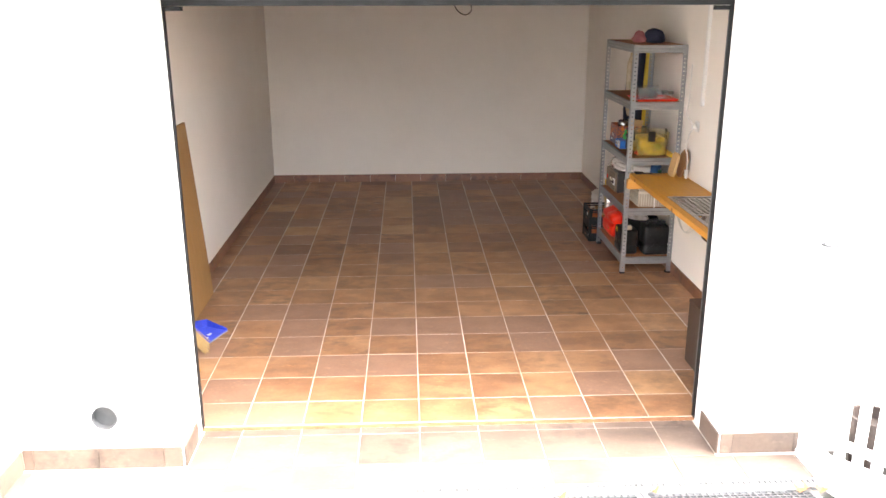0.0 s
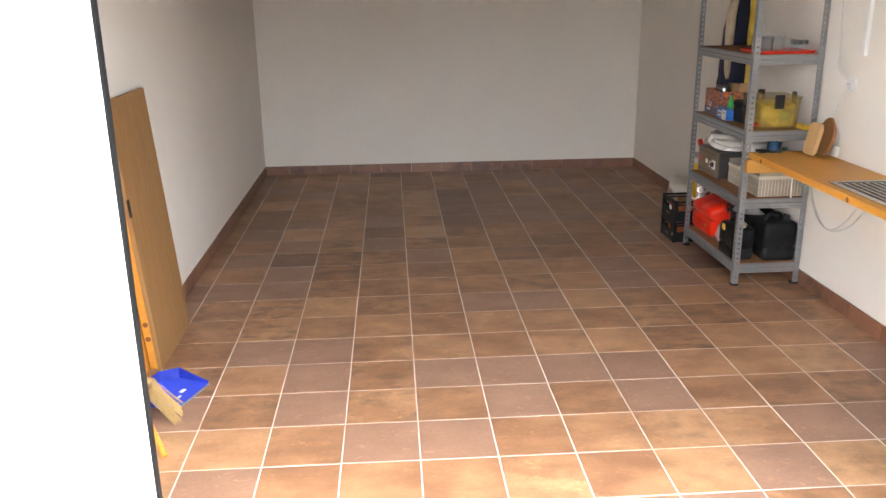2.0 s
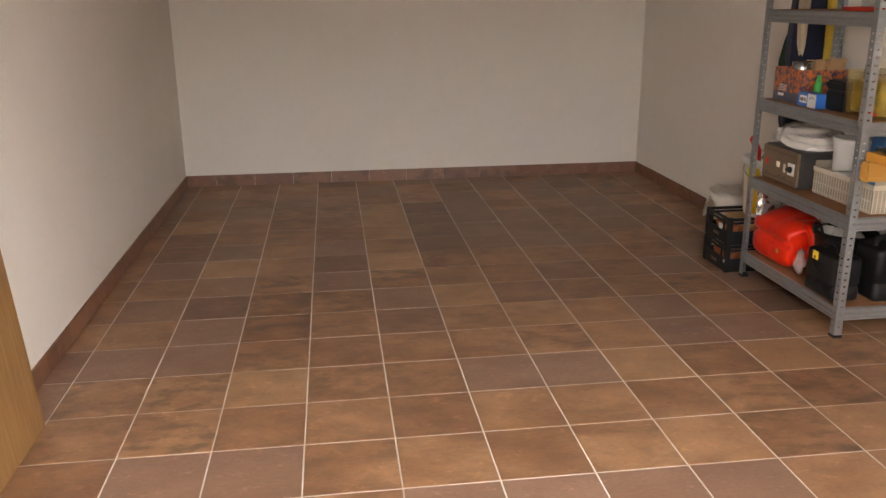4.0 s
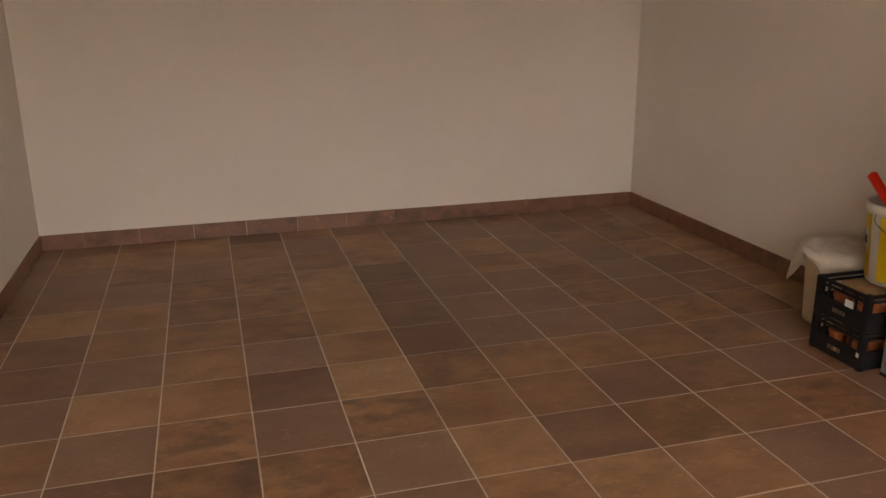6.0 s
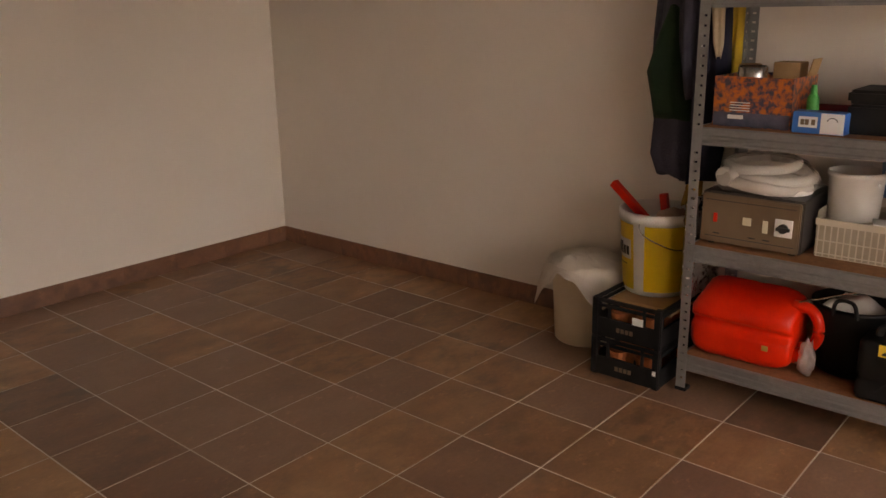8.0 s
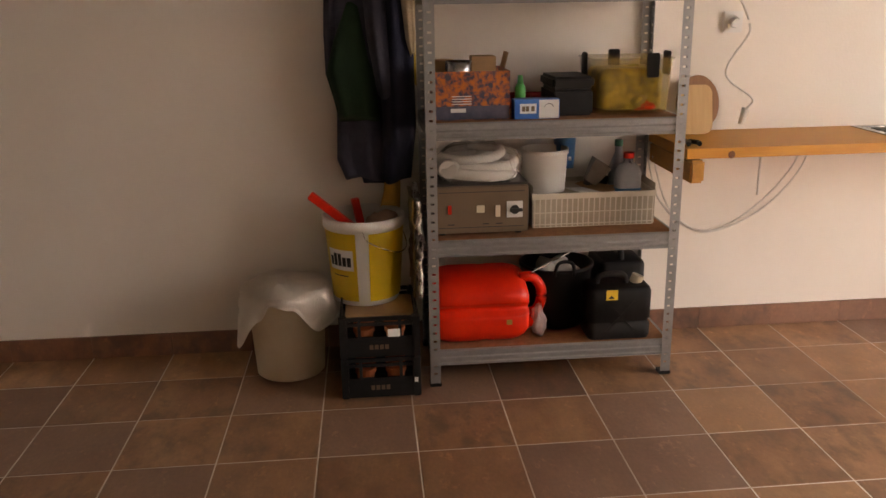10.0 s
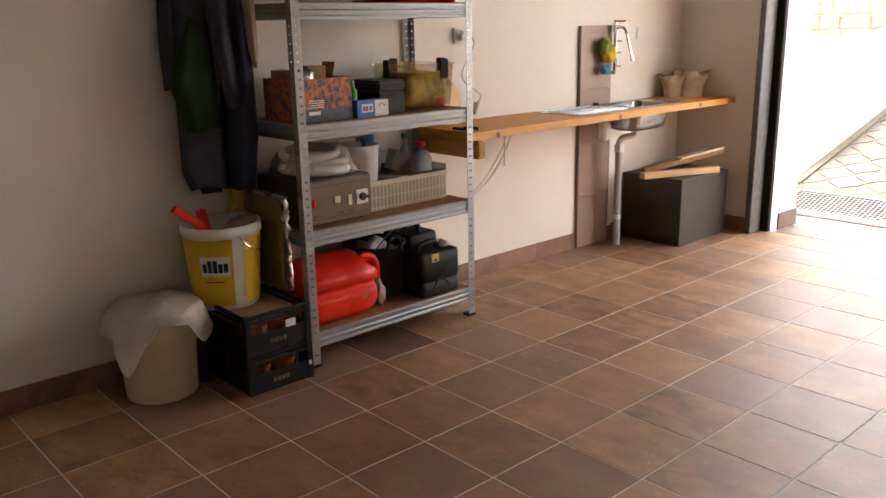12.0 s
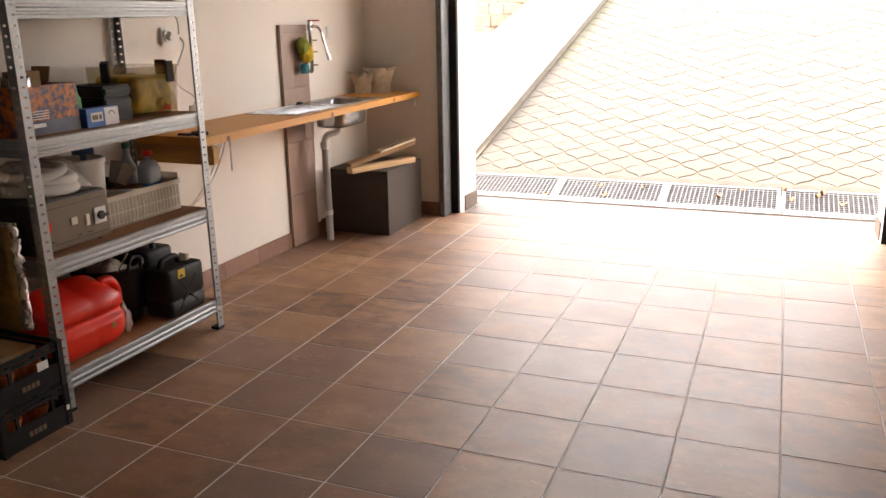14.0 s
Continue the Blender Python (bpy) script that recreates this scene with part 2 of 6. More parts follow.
def tube(points, r, seg=8, bm=None, steps=6):
    """A round tube along a smooth line through the points."""
    bm = bm or bmesh.new()
    ps = [Vector(p) for p in points]
    line = []
    for i in range(len(ps) - 1):
        a, b, c, d = ps[max(i - 1, 0)], ps[i], ps[i + 1], ps[min(i + 2, len(ps) - 1)]
        for k in range(steps):
            t = k / steps
            line.append(0.5 * (2 * b + (c - a) * t + (2 * a - 5 * b + 4 * c - d) * t * t + (3 * b - a - 3 * c + d) * t ** 3))
    line.append(ps[-1])
    rings = []
    for i, p in enumerate(line):
        d = (line[min(i + 1, len(line) - 1)] - line[max(i - 1, 0)]).normalized()
        q = d.to_track_quat("Z", "Y").to_matrix()
        rings.append([bm.verts.new(p + q @ Vector((r * math.cos(2 * math.pi * k / seg), r * math.sin(2 * math.pi * k / seg), 0))) for k in range(seg)])
    for a, b in zip(rings, rings[1:]):
        for i in range(seg):
            bm.faces.new((a[i], a[(i + 1) % seg], b[(i + 1) % seg], b[i]))
    bm.faces.new(rings[0][::-1])
    bm.faces.new(rings[-1])
    return bm


def prism(outline, x0, x1, axis="x", bm=None):
    """Extrudes an outline of (u, v) pairs: along x it is (y, z), along y it is (x, z), along z it is (x, y)."""
    bm = bm or bmesh.new()

    def at(u, v, w):
        return (w, u, v) if axis == "x" else (u, w, v) if axis == "y" else (u, v, w)
    a = [bm.verts.new(at(u, v, x0)) for u, v in outline]
    b = [bm.verts.new(at(u, v, x1)) for u, v in outline]
    bm.faces.new(a)
    bm.faces.new(b[::-1])
    for i in range(len(a)):
        j = (i + 1) % len(a)
        bm.faces.new((a[i], b[i], b[j], a[j]))
    return bm


def tray(x0, x1, y0, y1, z0, z1, wall, flare=0.0, bm=None):
    """An open box with thickness, wider by flare at its rim."""
    bm = bm or bmesh.new()

    def ring(e, z):
        return [bm.verts.new(p) for p in ((x0 - e, y0 - e, z), (x1 + e, y0 - e, z), (x1 + e, y1 + e, z), (x0 - e, y1 + e, z))]
    rings = [ring(0, z0), ring(flare, z1), ring(flare - wall, z1), ring(-wall, z0 + wall)]
    bm.faces.new(rings[0][::-1])
    bm.faces.new(rings[-1])
    for a, b in zip(rings, rings[1:]):
        for i in range(4):
            bm.faces.new((a[i], a[(i + 1) % 4], b[(i + 1) % 4], b[i]))
    return bm


def loop_outline(w, d, r, n=5):
    """A rounded rectangle about the origin as (x, y) pairs."""
    out = []
    for cx, cy, a0 in ((w / 2 - r, d / 2 - r, 0), (-w / 2 + r, d / 2 - r, 90), (-w / 2 + r, -d / 2 + r, 180), (w / 2 - r, -d / 2 + r, 270)):
        for k in range(n + 1):
            a = radians(a0 + 90 * k / n)
            out.append((cx + r * math.cos(a), cy + r * math.sin(a)))
    return out


def loft(rings, bm=None, cap=True):
    """Joins rings of points, each a list of 3D places of one length."""
    bm = bm or bmesh.new()
    vs = [[bm.verts.new(p) for p in ring] for ring in rings]
    n = len(vs[0])
    for a, b in zip(vs, vs[1:]):
        for i in range(n):
            bm.faces.new((a[i], a[(i + 1) % n], b[(i + 1) % n], b[i]))
    if cap:
        bm.faces.new(vs[0][::-1])
        bm.faces.new(vs[-1])
    return bm


# ---- the plan ----
X0, X1 = -1.715, 2.31          # side walls of the garage
Y0, Y1 = 4.29, 10.605          # front wall's inner face, back wall
YF = 3.79                      # front wall's outer face
OX0, OX1, OZ = -1.150, 1.643, 2.362   # door opening
H = 2.62                       # ceiling
PITCH, GX, GY = 0.33, 1.386, 8.081  # tile grid
DRAIN0, SLOPE = 3.43, 0.25     # the ramp climbs from the drain's inner edge


def ramp_z(y):
    return SLOPE * (DRAIN0 - y)


def structure(name, bm, material, label, category, **more):
    return single(name, bm, material, label, category, kind="structure", **more)


structure("wall_north", box(X0 - 0.2, X1 + 0.2, Y1, Y1 + 0.2, -0.2, H), M_PLASTER, "plain off-white plastered back wall of the garage", "wall")
structure("wall_west", box(X0 - 0.2, X0, Y0, Y1, -0.2, H), M_PLASTER, "off-white plastered side wall behind a leaning board", "wall")
structure("wall_east", box(X1, X1 + 0.2, Y0, Y1, -0.2, H), M_PLASTER, "off-white plastered side wall behind the shelves and worktop", "wall")
bm = box(X0 - 0.2, OX0 - 0.1, 4.148, Y0, -0.2, H)
box(OX1 + 0.1, X1 + 0.2, 4.148, Y0, -0.2, H, bm)
box(OX0 - 0.1, OX1 + 0.1, 4.148, Y0, OZ + 0.1, H, bm)
structure("wall_south", bm, M_PLASTER, "off-white plastered front wall around the garage opening", "wall")
bm = prism([(-2.4, -0.3), (OX0, -0.3), (OX0, OZ), (OX1, OZ), (OX1, -0.3), (5.0, -0.3), (5.0, 3.1), (-2.4, 3.1)], YF, 4.146, "y")
facade = structure("wall_facade", bm, M_RENDER, "bright white rendered facade with a wide garage opening", "wall")
structure("ceiling", box(X0 - 0.2, X1 + 0.2, 4.148, Y1 + 0.2, H, H + 0.2), M_CEIL, "unseen garage ceiling, greyed to bounce less light", "ceiling")
structure("roof_slab", box(-2.4, 5.0, YF, Y1 + 0.3, 3.1, 3.25), M_RENDER, "flat white roof slab over the garage", "roof")

# dark steel frame round the inside of the opening
door = tagged(new("door_1"), "dark steel frame of an open garage door", "door frame", kind="structure")
part("jamb", box(OX0 - 0.1, OX0 + 0.006, 4.148, 4.19, -0.01, OZ), M_FRAME, door, bevel=0.004)
part("jamb", box(OX1 - 0.006, OX1 + 0.1, 4.148, 4.19, -0.01, OZ), M_FRAME, door, bevel=0.004)
part("track", box(OX0 - 0.085, OX0 - 0.045, 4.192, 4.338, 0, OZ), M_DRKGALV, door, "dark grey guide track", bevel=0.004)
part("track", box(OX1 + 0.045, OX1 + 0.085, 4.192, 4.338, 0, OZ), M_DRKGALV, door, "dark grey guide track", bevel=0.004)
part("lintel_bar", box(OX0 - 0.1, OX1 + 0.1, 4.148, 4.19, OZ - 0.092, OZ + 0.1), M_FRAME, door, bevel=0.004)
part("latch_bracket", box(OX1 - 0.09, OX1 - 0.014, 4.15, 4.19, OZ - 0.115, OZ - 0.094), M_FRAME, door)
part("latch_bracket", box(OX0 + 0.014, OX0 + 0.09, 4.15, 4.19, OZ - 0.115, OZ - 0.094), M_FRAME, door)

# ---- the ramp outside ----
ground = bmesh.new()
gy = [DRAIN0 - 0.4, 0.0, -4.0, -8.0, -60.0, -400.0]
rows = []
for y in gy:
    z = ramp_z(max(y, -8.0)) - 0.035
    rows.append([ground.verts.new((x, y, z)) for x in (-400, -60, -2.18, 2.05, 60, 400)])
for a, b in zip(rows, rows[1:]):
    for i in range(5):
        ground.faces.new((a[i], a[i + 1], b[i + 1], b[i]))
# level ground beside and behind the house
for x0, x1, y0, y1 in ((-400, -2.42, DRAIN0 - 0.4, 400), (5.02, 400, DRAIN0 - 0.4, 400), (-2.42, 5.02, Y1 + 0.32, 400)):
    ground.faces.new([ground.verts.new((x, y, ramp_z(DRAIN0 - 0.4) - 0.035)) for x, y in ((x0, y0), (x1, y0), (x1, y1), (x0, y1))])
structure("ground", ground, M_SAND, "sandy mossy ground under the sloping driveway", "ground")
structure("ground_apron", box(-2.0, 2.1, DRAIN0 + 0.002, 4.2, -0.2, -0.021), M_GROUT, "pale mortar bed in front of the garage", "ground")

M_DARKSTONE = mat("weathered_grey_stone", (0.03, 0.027, 0.025), (0.055, 0.05, 0.047), 6, 0.9, bump=0.3, bscale=40)
# side walls of the ramp
structure("wall_ramp_west", prism([(YF, -0.3), (-8, 1.5), (-8, 3.4), (0.5, 1.6), (2.6, 2.9), (YF, 2.9)], -2.2, -1.975), M_RENDER,
          "tall white rendered wall beside the driveway", "wall")
structure("kerb_ramp_east", prism([(3.76, -0.1), (-8, ramp_z(-8) - 0.2), (-8, ramp_z(-8) + 0.32), (2.3, ramp_z(2.3) + 0.24), (2.75, ramp_z(2.75) + 0.05), (3.0, ramp_z(3.0) + 0.03), (3.43, 0.03), (3.76, 0.02)], 2.052, 2.2), M_RENDER,
          "low white rendered kerb wall sloping along the driveway", "kerb")
M_MORTAR = mat("tan_edge_mortar", (0.075, 0.063, 0.045), (0.115, 0.097, 0.07), 14, 0.95, bump=0.5, bscale=40)
structure("kerb_strip", prism([(3.0, ramp_z(3.0) - 0.1), (3.0, ramp_z(3.0) + 0.022), (-8, ramp_z(-8) + 0.022), (-8, ramp_z(-8) - 0.1)], 1.985, 2.0505), M_MORTAR,
          "rough tan mortar strip between the pavers and the kerb", "kerb")
structure("verge", prism([(2.3, ramp_z(2.3) - 0.2), (2.3, ramp_z(2.3) + 0.02), (-8, ramp_z(-8) + 0.02), (-8, ramp_z(-8) - 0.2)], 2.202, 3.2), M_RENDER,
          "pale rendered verge between the kerb and the stone wall", "verge")
structure("terrace", box(2.2, 5.0, -8, YF, -0.3, -0.02), M_DARKSTONE, "dark weathered stone terrace behind the fence", "pavement")

# stone retaining wall beyond the fence, laid in courses
structure("wall_terrace", box(2.6, 2.7, 0.33, 1.45, -0.3, 1.21), M_RENDER, "low white rendered wall beside the driveway kerb", "wall")
stone_wall = structure("wall_stone", box(3.25, 3.6, -9, 1.6, -0.3, 2.2), M_GROUT, "sandstone block retaining wall with pale joints", "wall")
stone_sizes = {}
rnd = random.Random(4)
z, course = -0.02, 0
while z < 2.15:
    h = 0.16
    y = -7.2 + (0.15 if course % 2 else 0)
    while y < 1.15:
        w = rnd.choice((0.26, 0.34, 0.42))
        if w not in stone_sizes:
            m0 = bpy.data.meshes.new("stone")
            b0 = box(-0.05, 0.02, 0, w - 0.02, 0, h - 0.02)
            bmesh.ops.bevel(b0, geom=b0.edges[:], offset=0.012, segments=1, affect="EDGES")
            b0.to_mesh(m0)
            b0.free()
            m0.materials.append(M_STONE)
            stone_sizes[w] = m0
        if y > -6.3:
            s = new("stone", stone_sizes[w])
            s.matrix_world = pose(3.25 + rnd.uniform(-0.01, 0.01), y, z)
            s.parent = stone_wall
        y += w
    z, course = z + h, course + 1

# white picket fence, swung out from the corner of the facade
fence = thing("picket_fence", "white painted wooden picket fence beside the driveway", "fence", at=(2.115, 3.735, 0.0), rz=-70)
for k in range(11):
    x = 0.05 + 0.107 * k
    part("picket", prism([(x, 0.035 + 0.02 * k), (x + 0.054, 0.035 + 0.02 * k), (x + 0.054, 0.72), (x + 0.027, 0.75), (x, 0.72)], -0.008, 0.008, "y"), M_WHITEWOOD, fence)
for z0 in (0.09, 0.60):
    part("rail", prism([(0.0, z0), (0.0, z0 + 0.05), (1.2, z0 + 0.05 + (0.2 if z0 < 0.5 else 0)), (1.2, z0 + (0.2 if z0 < 0.5 else 0))], 0.0085, 0.03, "y"), M_WHITEWOOD, fence)
part("base_board", prism([(0.03, -0.018), (1.2, -0.018), (1.2, 0.262), (0.03, 0.03)], 0.009, 0.03, "y"), M_WHITEWOOD, fence)
for x in (0.0, 1.235):
    part("post", box(x - 0.03, x + 0.03, -0.03, 0.03, -0.02, 0.80), M_WHITEWOOD, fence, bevel=0.005)
M_POT = mat("dark_clay_pot", (0.02, 0.013, 0.011), (0.04, 0.025, 0.02), 10, 0.7)
for px, py, pr, ph in ((2.36, 3.62, 0.12, 0.30), (2.58, 3.5, 0.14, 0.38), (2.84, 3.58, 0.13, 0.33)):
    single("flower_pot", lathe([(0, 0), (pr * 0.7, 0), (pr * 0.95, ph * 0.85), (pr, ph * 0.86), (pr, ph), (pr * 0.88, ph), (pr * 0.8, ph * 0.8), (0, ph * 0.8)],
           24, at=(px, py, -0.02)), M_POT, "dark clay flower pot behind the picket fence", "pot", "pots behind the fence", smooth=False)

# greenery on top of the stone wall
M_LEAF = mat("shrub_leaf", (0.04, 0.085, 0.015), (0.09, 0.16, 0.035), 9, 0.6)
bm = bmesh.new()
rnd = random.Random(9)
for _ in range(1400):
    p = Vector((3.45 + rnd.gauss(0, 0.22), rnd.uniform(-6, 1.5), 2.22 + abs(rnd.gauss(0, 0.2))))
    q = Euler((rnd.uniform(0, 6), rnd.uniform(0, 6), rnd.uniform(0, 6))).to_matrix()
    vs = [bm.verts.new(p + q @ Vector(v) * rnd.uniform(0.04, 0.08)) for v in ((-0.45, 0, 0), (0, -0.3, 0.08), (1, 0, 0), (0, 0.3, 0.08))]
    bm.faces.new(vs)
me = bpy.data.meshes.new("shrub")
bm.to_mesh(me)
bm.free()
me.materials.append(M_LEAF)
tagged(new("shrub", me), "green trailing leaves on top of the stone wall", "plant", kind="stuff")

# ---- drain: four steel grates in a row ----
M_GRATE = mat("zinc_grating", (0.075, 0.077, 0.08), (0.12, 0.122, 0.125), 30, 0.5, metal=0.4)
# channel body, near black all over
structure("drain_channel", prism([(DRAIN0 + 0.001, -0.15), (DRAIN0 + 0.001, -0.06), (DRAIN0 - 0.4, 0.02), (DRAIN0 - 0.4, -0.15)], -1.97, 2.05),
          mat("near_black_channel", (0.012, 0.012, 0.012), (0.03, 0.028, 0.022), 8, 0.5), "near-black channel under the drain grating", "drain")
tilt = math.degrees(math.atan(SLOPE))
GW, GD = 0.843, 0.385


def grate(at_x):
    g = thing("drain_grate", "galvanised mesh drain grate set in front of the garage", "grate", "drain grates", (at_x, DRAIN0, 0.0))
    g.matrix_world = pose(at_x, DRAIN0, 0.0, -tilt, 0, 0)
    fr = box(0.004, GW - 0.004, -0.03, 0.0, -0.03, 0.0)
    box(0.004, GW - 0.004, -GD, -GD + 0.025, -0.03, 0.0, fr)
    box(0.004, 0.03, -GD + 0.025, -0.03, -0.03, 0.0, fr)
    box(GW - 0.03, GW - 0.004, -GD + 0.025, -0.03, -0.03, 0.0, fr)
    part("frame", fr, M_GALV, g)
    bars = bmesh.new()
    n = 24
    for i in range(1, n):
        x = 0.03 + (GW - 0.06) * i / n
        box(x - 0.0028, x + 0.0028, -GD + 0.025, -0.03, -0.026, -0.004, bars)
    for j in range(1, 10):
        yy = -GD + 0.025 + (GD - 0.055) * j / 10
        box(0.03, GW - 0.03, yy - 0.005, yy + 0.005, -0.024, -0.0043, bars)
    tagged(part("mesh_panel", bars, M_GRATE, g), kind="stuff")
    return g


first = grate(-1.404)
for i in range(1, 4):
    copy_thing(first, pose(-1.404 + 0.843 * i, DRAIN0, 0.0, -tilt, 0, 0))
# slotted steel edging between the drain and the apron
edge = thing("slotted_edging", "slotted zinc edging strip along the drain", "drain edge")
bm = bmesh.new()
x = -1.97
while x < 2.04:
    box(x, x + 0.012, DRAIN0 + 0.012, DRAIN0 + 0.07, -0.012, -0.004, bm)
    x += 0.027
tagged(part("slotted_strip", bm, M_GALV, edge), kind="stuff")
part("rim", box(-1.97, 2.05, DRAIN0 + 0.07, DRAIN0 + 0.085, -0.02, -0.002), M_GALV, edge)
part("rim", box(-1.97, 2.05, DRAIN0 + 0.001, DRAIN0 + 0.012, -0.02, -0.002), M_GALV, edge)

# ---- garage: shelving unit ----
SX0, SX1, SY0, SY1 = 1.857, 2.297, 6.725, 7.672
LEVELS = (0.147, 0.582, 1.015, 1.480, 1.937)
shelf = thing("shelving_unit", "galvanised steel shelving unit with brown boards, loaded with garage things", "shelf")


def upright(x, y, sx, sy):
    """An angle post whose two flanges run in +sx and +sy from its corner."""
    w, t, top = 0.038, 0.002, 1.94
    # angle steel with a row of punched slots through each leg
    bm = bmesh.new()
    zs = [0.012]
    z = 0.05
    while z < top - 0.03:
        zs += [z, z + 0.0075]
        z += 0.0335
    zs.append(top)
    for flip in (False, True):
        plates = [(0 if not flip else t, 0.013, 0.012, top), (0.027, w, 0.012, top)] + [(0.013, 0.027, a, b) for a, b in zip(zs[::2], zs[1::2])]
        for a, b, za, zb in plates:
            ua, ub, va, vb = (0, t, a, b) if flip else (a, b, 0, t)
            box(*sorted((x + sx * ua, x + sx * ub)), *sorted((y + sy * va, y + sy * vb)), za, zb, bm)
    post = part("post", bm, M_GALV, shelf)
    part("foot", box(min(x - sx * 0.003, x + sx * 0.042), max(x - sx * 0.003, x + sx * 0.042), min(y - sy * 0.003, y + sy * 0.042),
                     max(y - sy * 0.003, y + sy * 0.042), 0.0, 0.014), M_BLACKPL, post, "black plastic foot", bevel=0.002)


for px, sx in ((SX0, 1), (SX1, -1)):
    for py, sy in ((SY0, 1), (SY1, -1)):
        upright(px, py, sx, sy)


def beam_profile(z):
    """Ribbed beam, as (distance out, height)."""
    return [(0, z), (0.004, z - 0.004), (0.004, z - 0.016), (0.0015, z - 0.019), (0.0015, z - 0.026), (0.005, z - 0.031), (0.005, z - 0.038),
            (0.0015, z - 0.043), (0.0015, z - 0.049), (0.004, z - 0.053), (0.003, z - 0.062), (-0.010, z - 0.062), (-0.010, z)]


for z in LEVELS:
    for out, x in ((-1, SX0 + 0.0085), (1, SX1 - 0.0085)):
        part("long_beam", prism([(x + out * d, h) for d, h in beam_profile(z)], SY0 + 0.006, SY1 - 0.006, "y"), M_GALV, shelf)
    for out, y in ((-1, SY0 + 0.0085), (1, SY1 - 0.0085)):
        part("end_beam", prism([(y + out * d, h) for d, h in beam_profile(z)], SX0 + 0.016, SX1 - 0.016, "x"), M_GALV, shelf)
    part("board", box(SX0 + 0.020, SX1 - 0.020, SY0 + 0.020, SY1 - 0.020, z - 0.012, z + 0.001), M_CHIP, shelf, "brown fibreboard shelf")
SH = [z + 0.001 for z in LEVELS]

# ---- worktop with sink ----
CX0, CX1, CY0, CY1, CZ = 1.878, 2.306, Y0 + 0.004, 6.705, 0.893
SKX0, SKX1, SKY0, SKY1 = 1.93, 2.28, 4.80, 5.84
BX0, BX1, BY0, BY1 = 1.965, 2.225, 4.90, 5.27
bm = bmesh.new()
for a in ((CX0, CX1, CY0, BY0), (CX0, CX1, BY1, CY1), (CX0, BX0, BY0, BY1), (BX1, CX1, BY0, BY1)):
    box(*a, CZ - 0.038, CZ, bm)
bmesh.ops.remove_doubles(bm, verts=bm.verts[:], dist=0.0005)
worktop = thing("worktop", "varnished pine worktop fixed along the garage wall", "worktop")
part("slab", bm, M_PINE, worktop)
bearer = part("bearer", box(1.850, 2.306, 6.645, 6.70, CZ - 0.125, CZ - 0.040), M_PINE_X, worktop, "pine bearer with a rounded end", bevel=0.008)
part("end_bracket", prism([(1.905, CZ - 0.04), (1.94, CZ - 0.04), (1.94, CZ - 0.1), (1.915, CZ - 0.1)], CY0, CY0 + 0.03, "y"), M_WHITEPL, worktop, "small white bracket")
for ky, kz in ((6.535, CZ - 0.026), (4.72, CZ - 0.02), (5.55, CZ - 0.024)):
    part("knot", lathe([(0, 0.0015), (0.012, 0.001), (0.014, 0)], 12, None), M_KNOT, worktop).matrix_world = pose(CX0, ky, kz, 0, -90, 0)

sink = thing("kitchen_sink", "stainless steel sink with a grooved draining board, set in the worktop", "sink")
bm = bmesh.new()
T = CZ + 0.004
for a in ((SKX0, SKX1, SKY0, BY0), (SKX0, SKX1, BY1, BY1 + 0.05), (SKX0, BX0, BY0, BY1), (BX1, SKX1, BY0, BY1),
          (SKX0, SKX1, SKY1 - 0.03, SKY1), (SKX0, SKX0 + 0.03, BY1 + 0.05, SKY1 - 0.03), (SKX1 - 0.03, SKX1, BY1 + 0.05, SKY1 - 0.03)):
    box(*a, CZ + 0.0005, T, bm)
part("rim", bm, M_STEEL, sink)
part("draining_board", box(SKX0 + 0.03, SKX1 - 0.03, BY1 + 0.05, SKY1 - 0.03, CZ + 0.0003, CZ + 0.0015), M_STEEL, sink)
for i in range(7):
    x = SKX0 + 0.055 + i * 0.037
    part("drainer_rib", prism([(x - 0.007, CZ + 0.0015), (x - 0.003, CZ + 0.0065), (x + 0.003, CZ + 0.0065), (x + 0.007, CZ + 0.0015)], BY1 + 0.065, SKY1 - 0.05, "y"), M_STEEL, sink)
cx, cy = (BX0 + BX1) / 2, (BY0 + BY1) / 2
bw, bd = BX1 - BX0 - 0.012, BY1 - BY0 - 0.012
bowl = [[(cx + x, cy + y, z) for x, y in loop_outline(bw - e, bd - e, r)] for e, r, z in
        ((-0.012, 0.062, T), (0.0, 0.06, T - 0.004), (0.006, 0.06, CZ - 0.10), (0.02, 0.065, CZ - 0.135), (0.06, 0.07, CZ - 0.148), (0.10, 0.06, CZ - 0.15))]
part("basin", loft(bowl[::-1], cap=False), M_STEEL, sink, "deep rounded steel basin", smooth=True)
part("basin_floor", prism([(cx + x, cy + y) for x, y in loop_outline(bw - 0.098, bd - 0.098, 0.06)], CZ - 0.1525, CZ - 0.1495, "z"), M_STEEL, sink)
part("strainer", lathe([(0, 0.003), (0.03, 0.003), (0.036, 0)], 20, at=((BX0 + BX1) / 2, (BY0 + BY1) / 2, CZ - 0.147)), M_CHROME, sink)
part("plug", lathe([(0, 0.012), (0.018, 0.012), (0.02, 0.0), (0, 0)], 16, at=(2.245, 5.30, T)), M_BLACKPL, sink, "black rubber plug")
M_PVC = mat("grey_pvc_pipe", (0.33, 0.34, 0.35), (0.42, 0.43, 0.44), 12, 0.5)
waste = thing("waste_pipe", "grey plastic waste pipe under the sink", "pipe")
part("down_pipe", rod((2.17, 5.15, 0.0), (2.17, 5.15, 0.62), 0.023), M_PVC, waste)
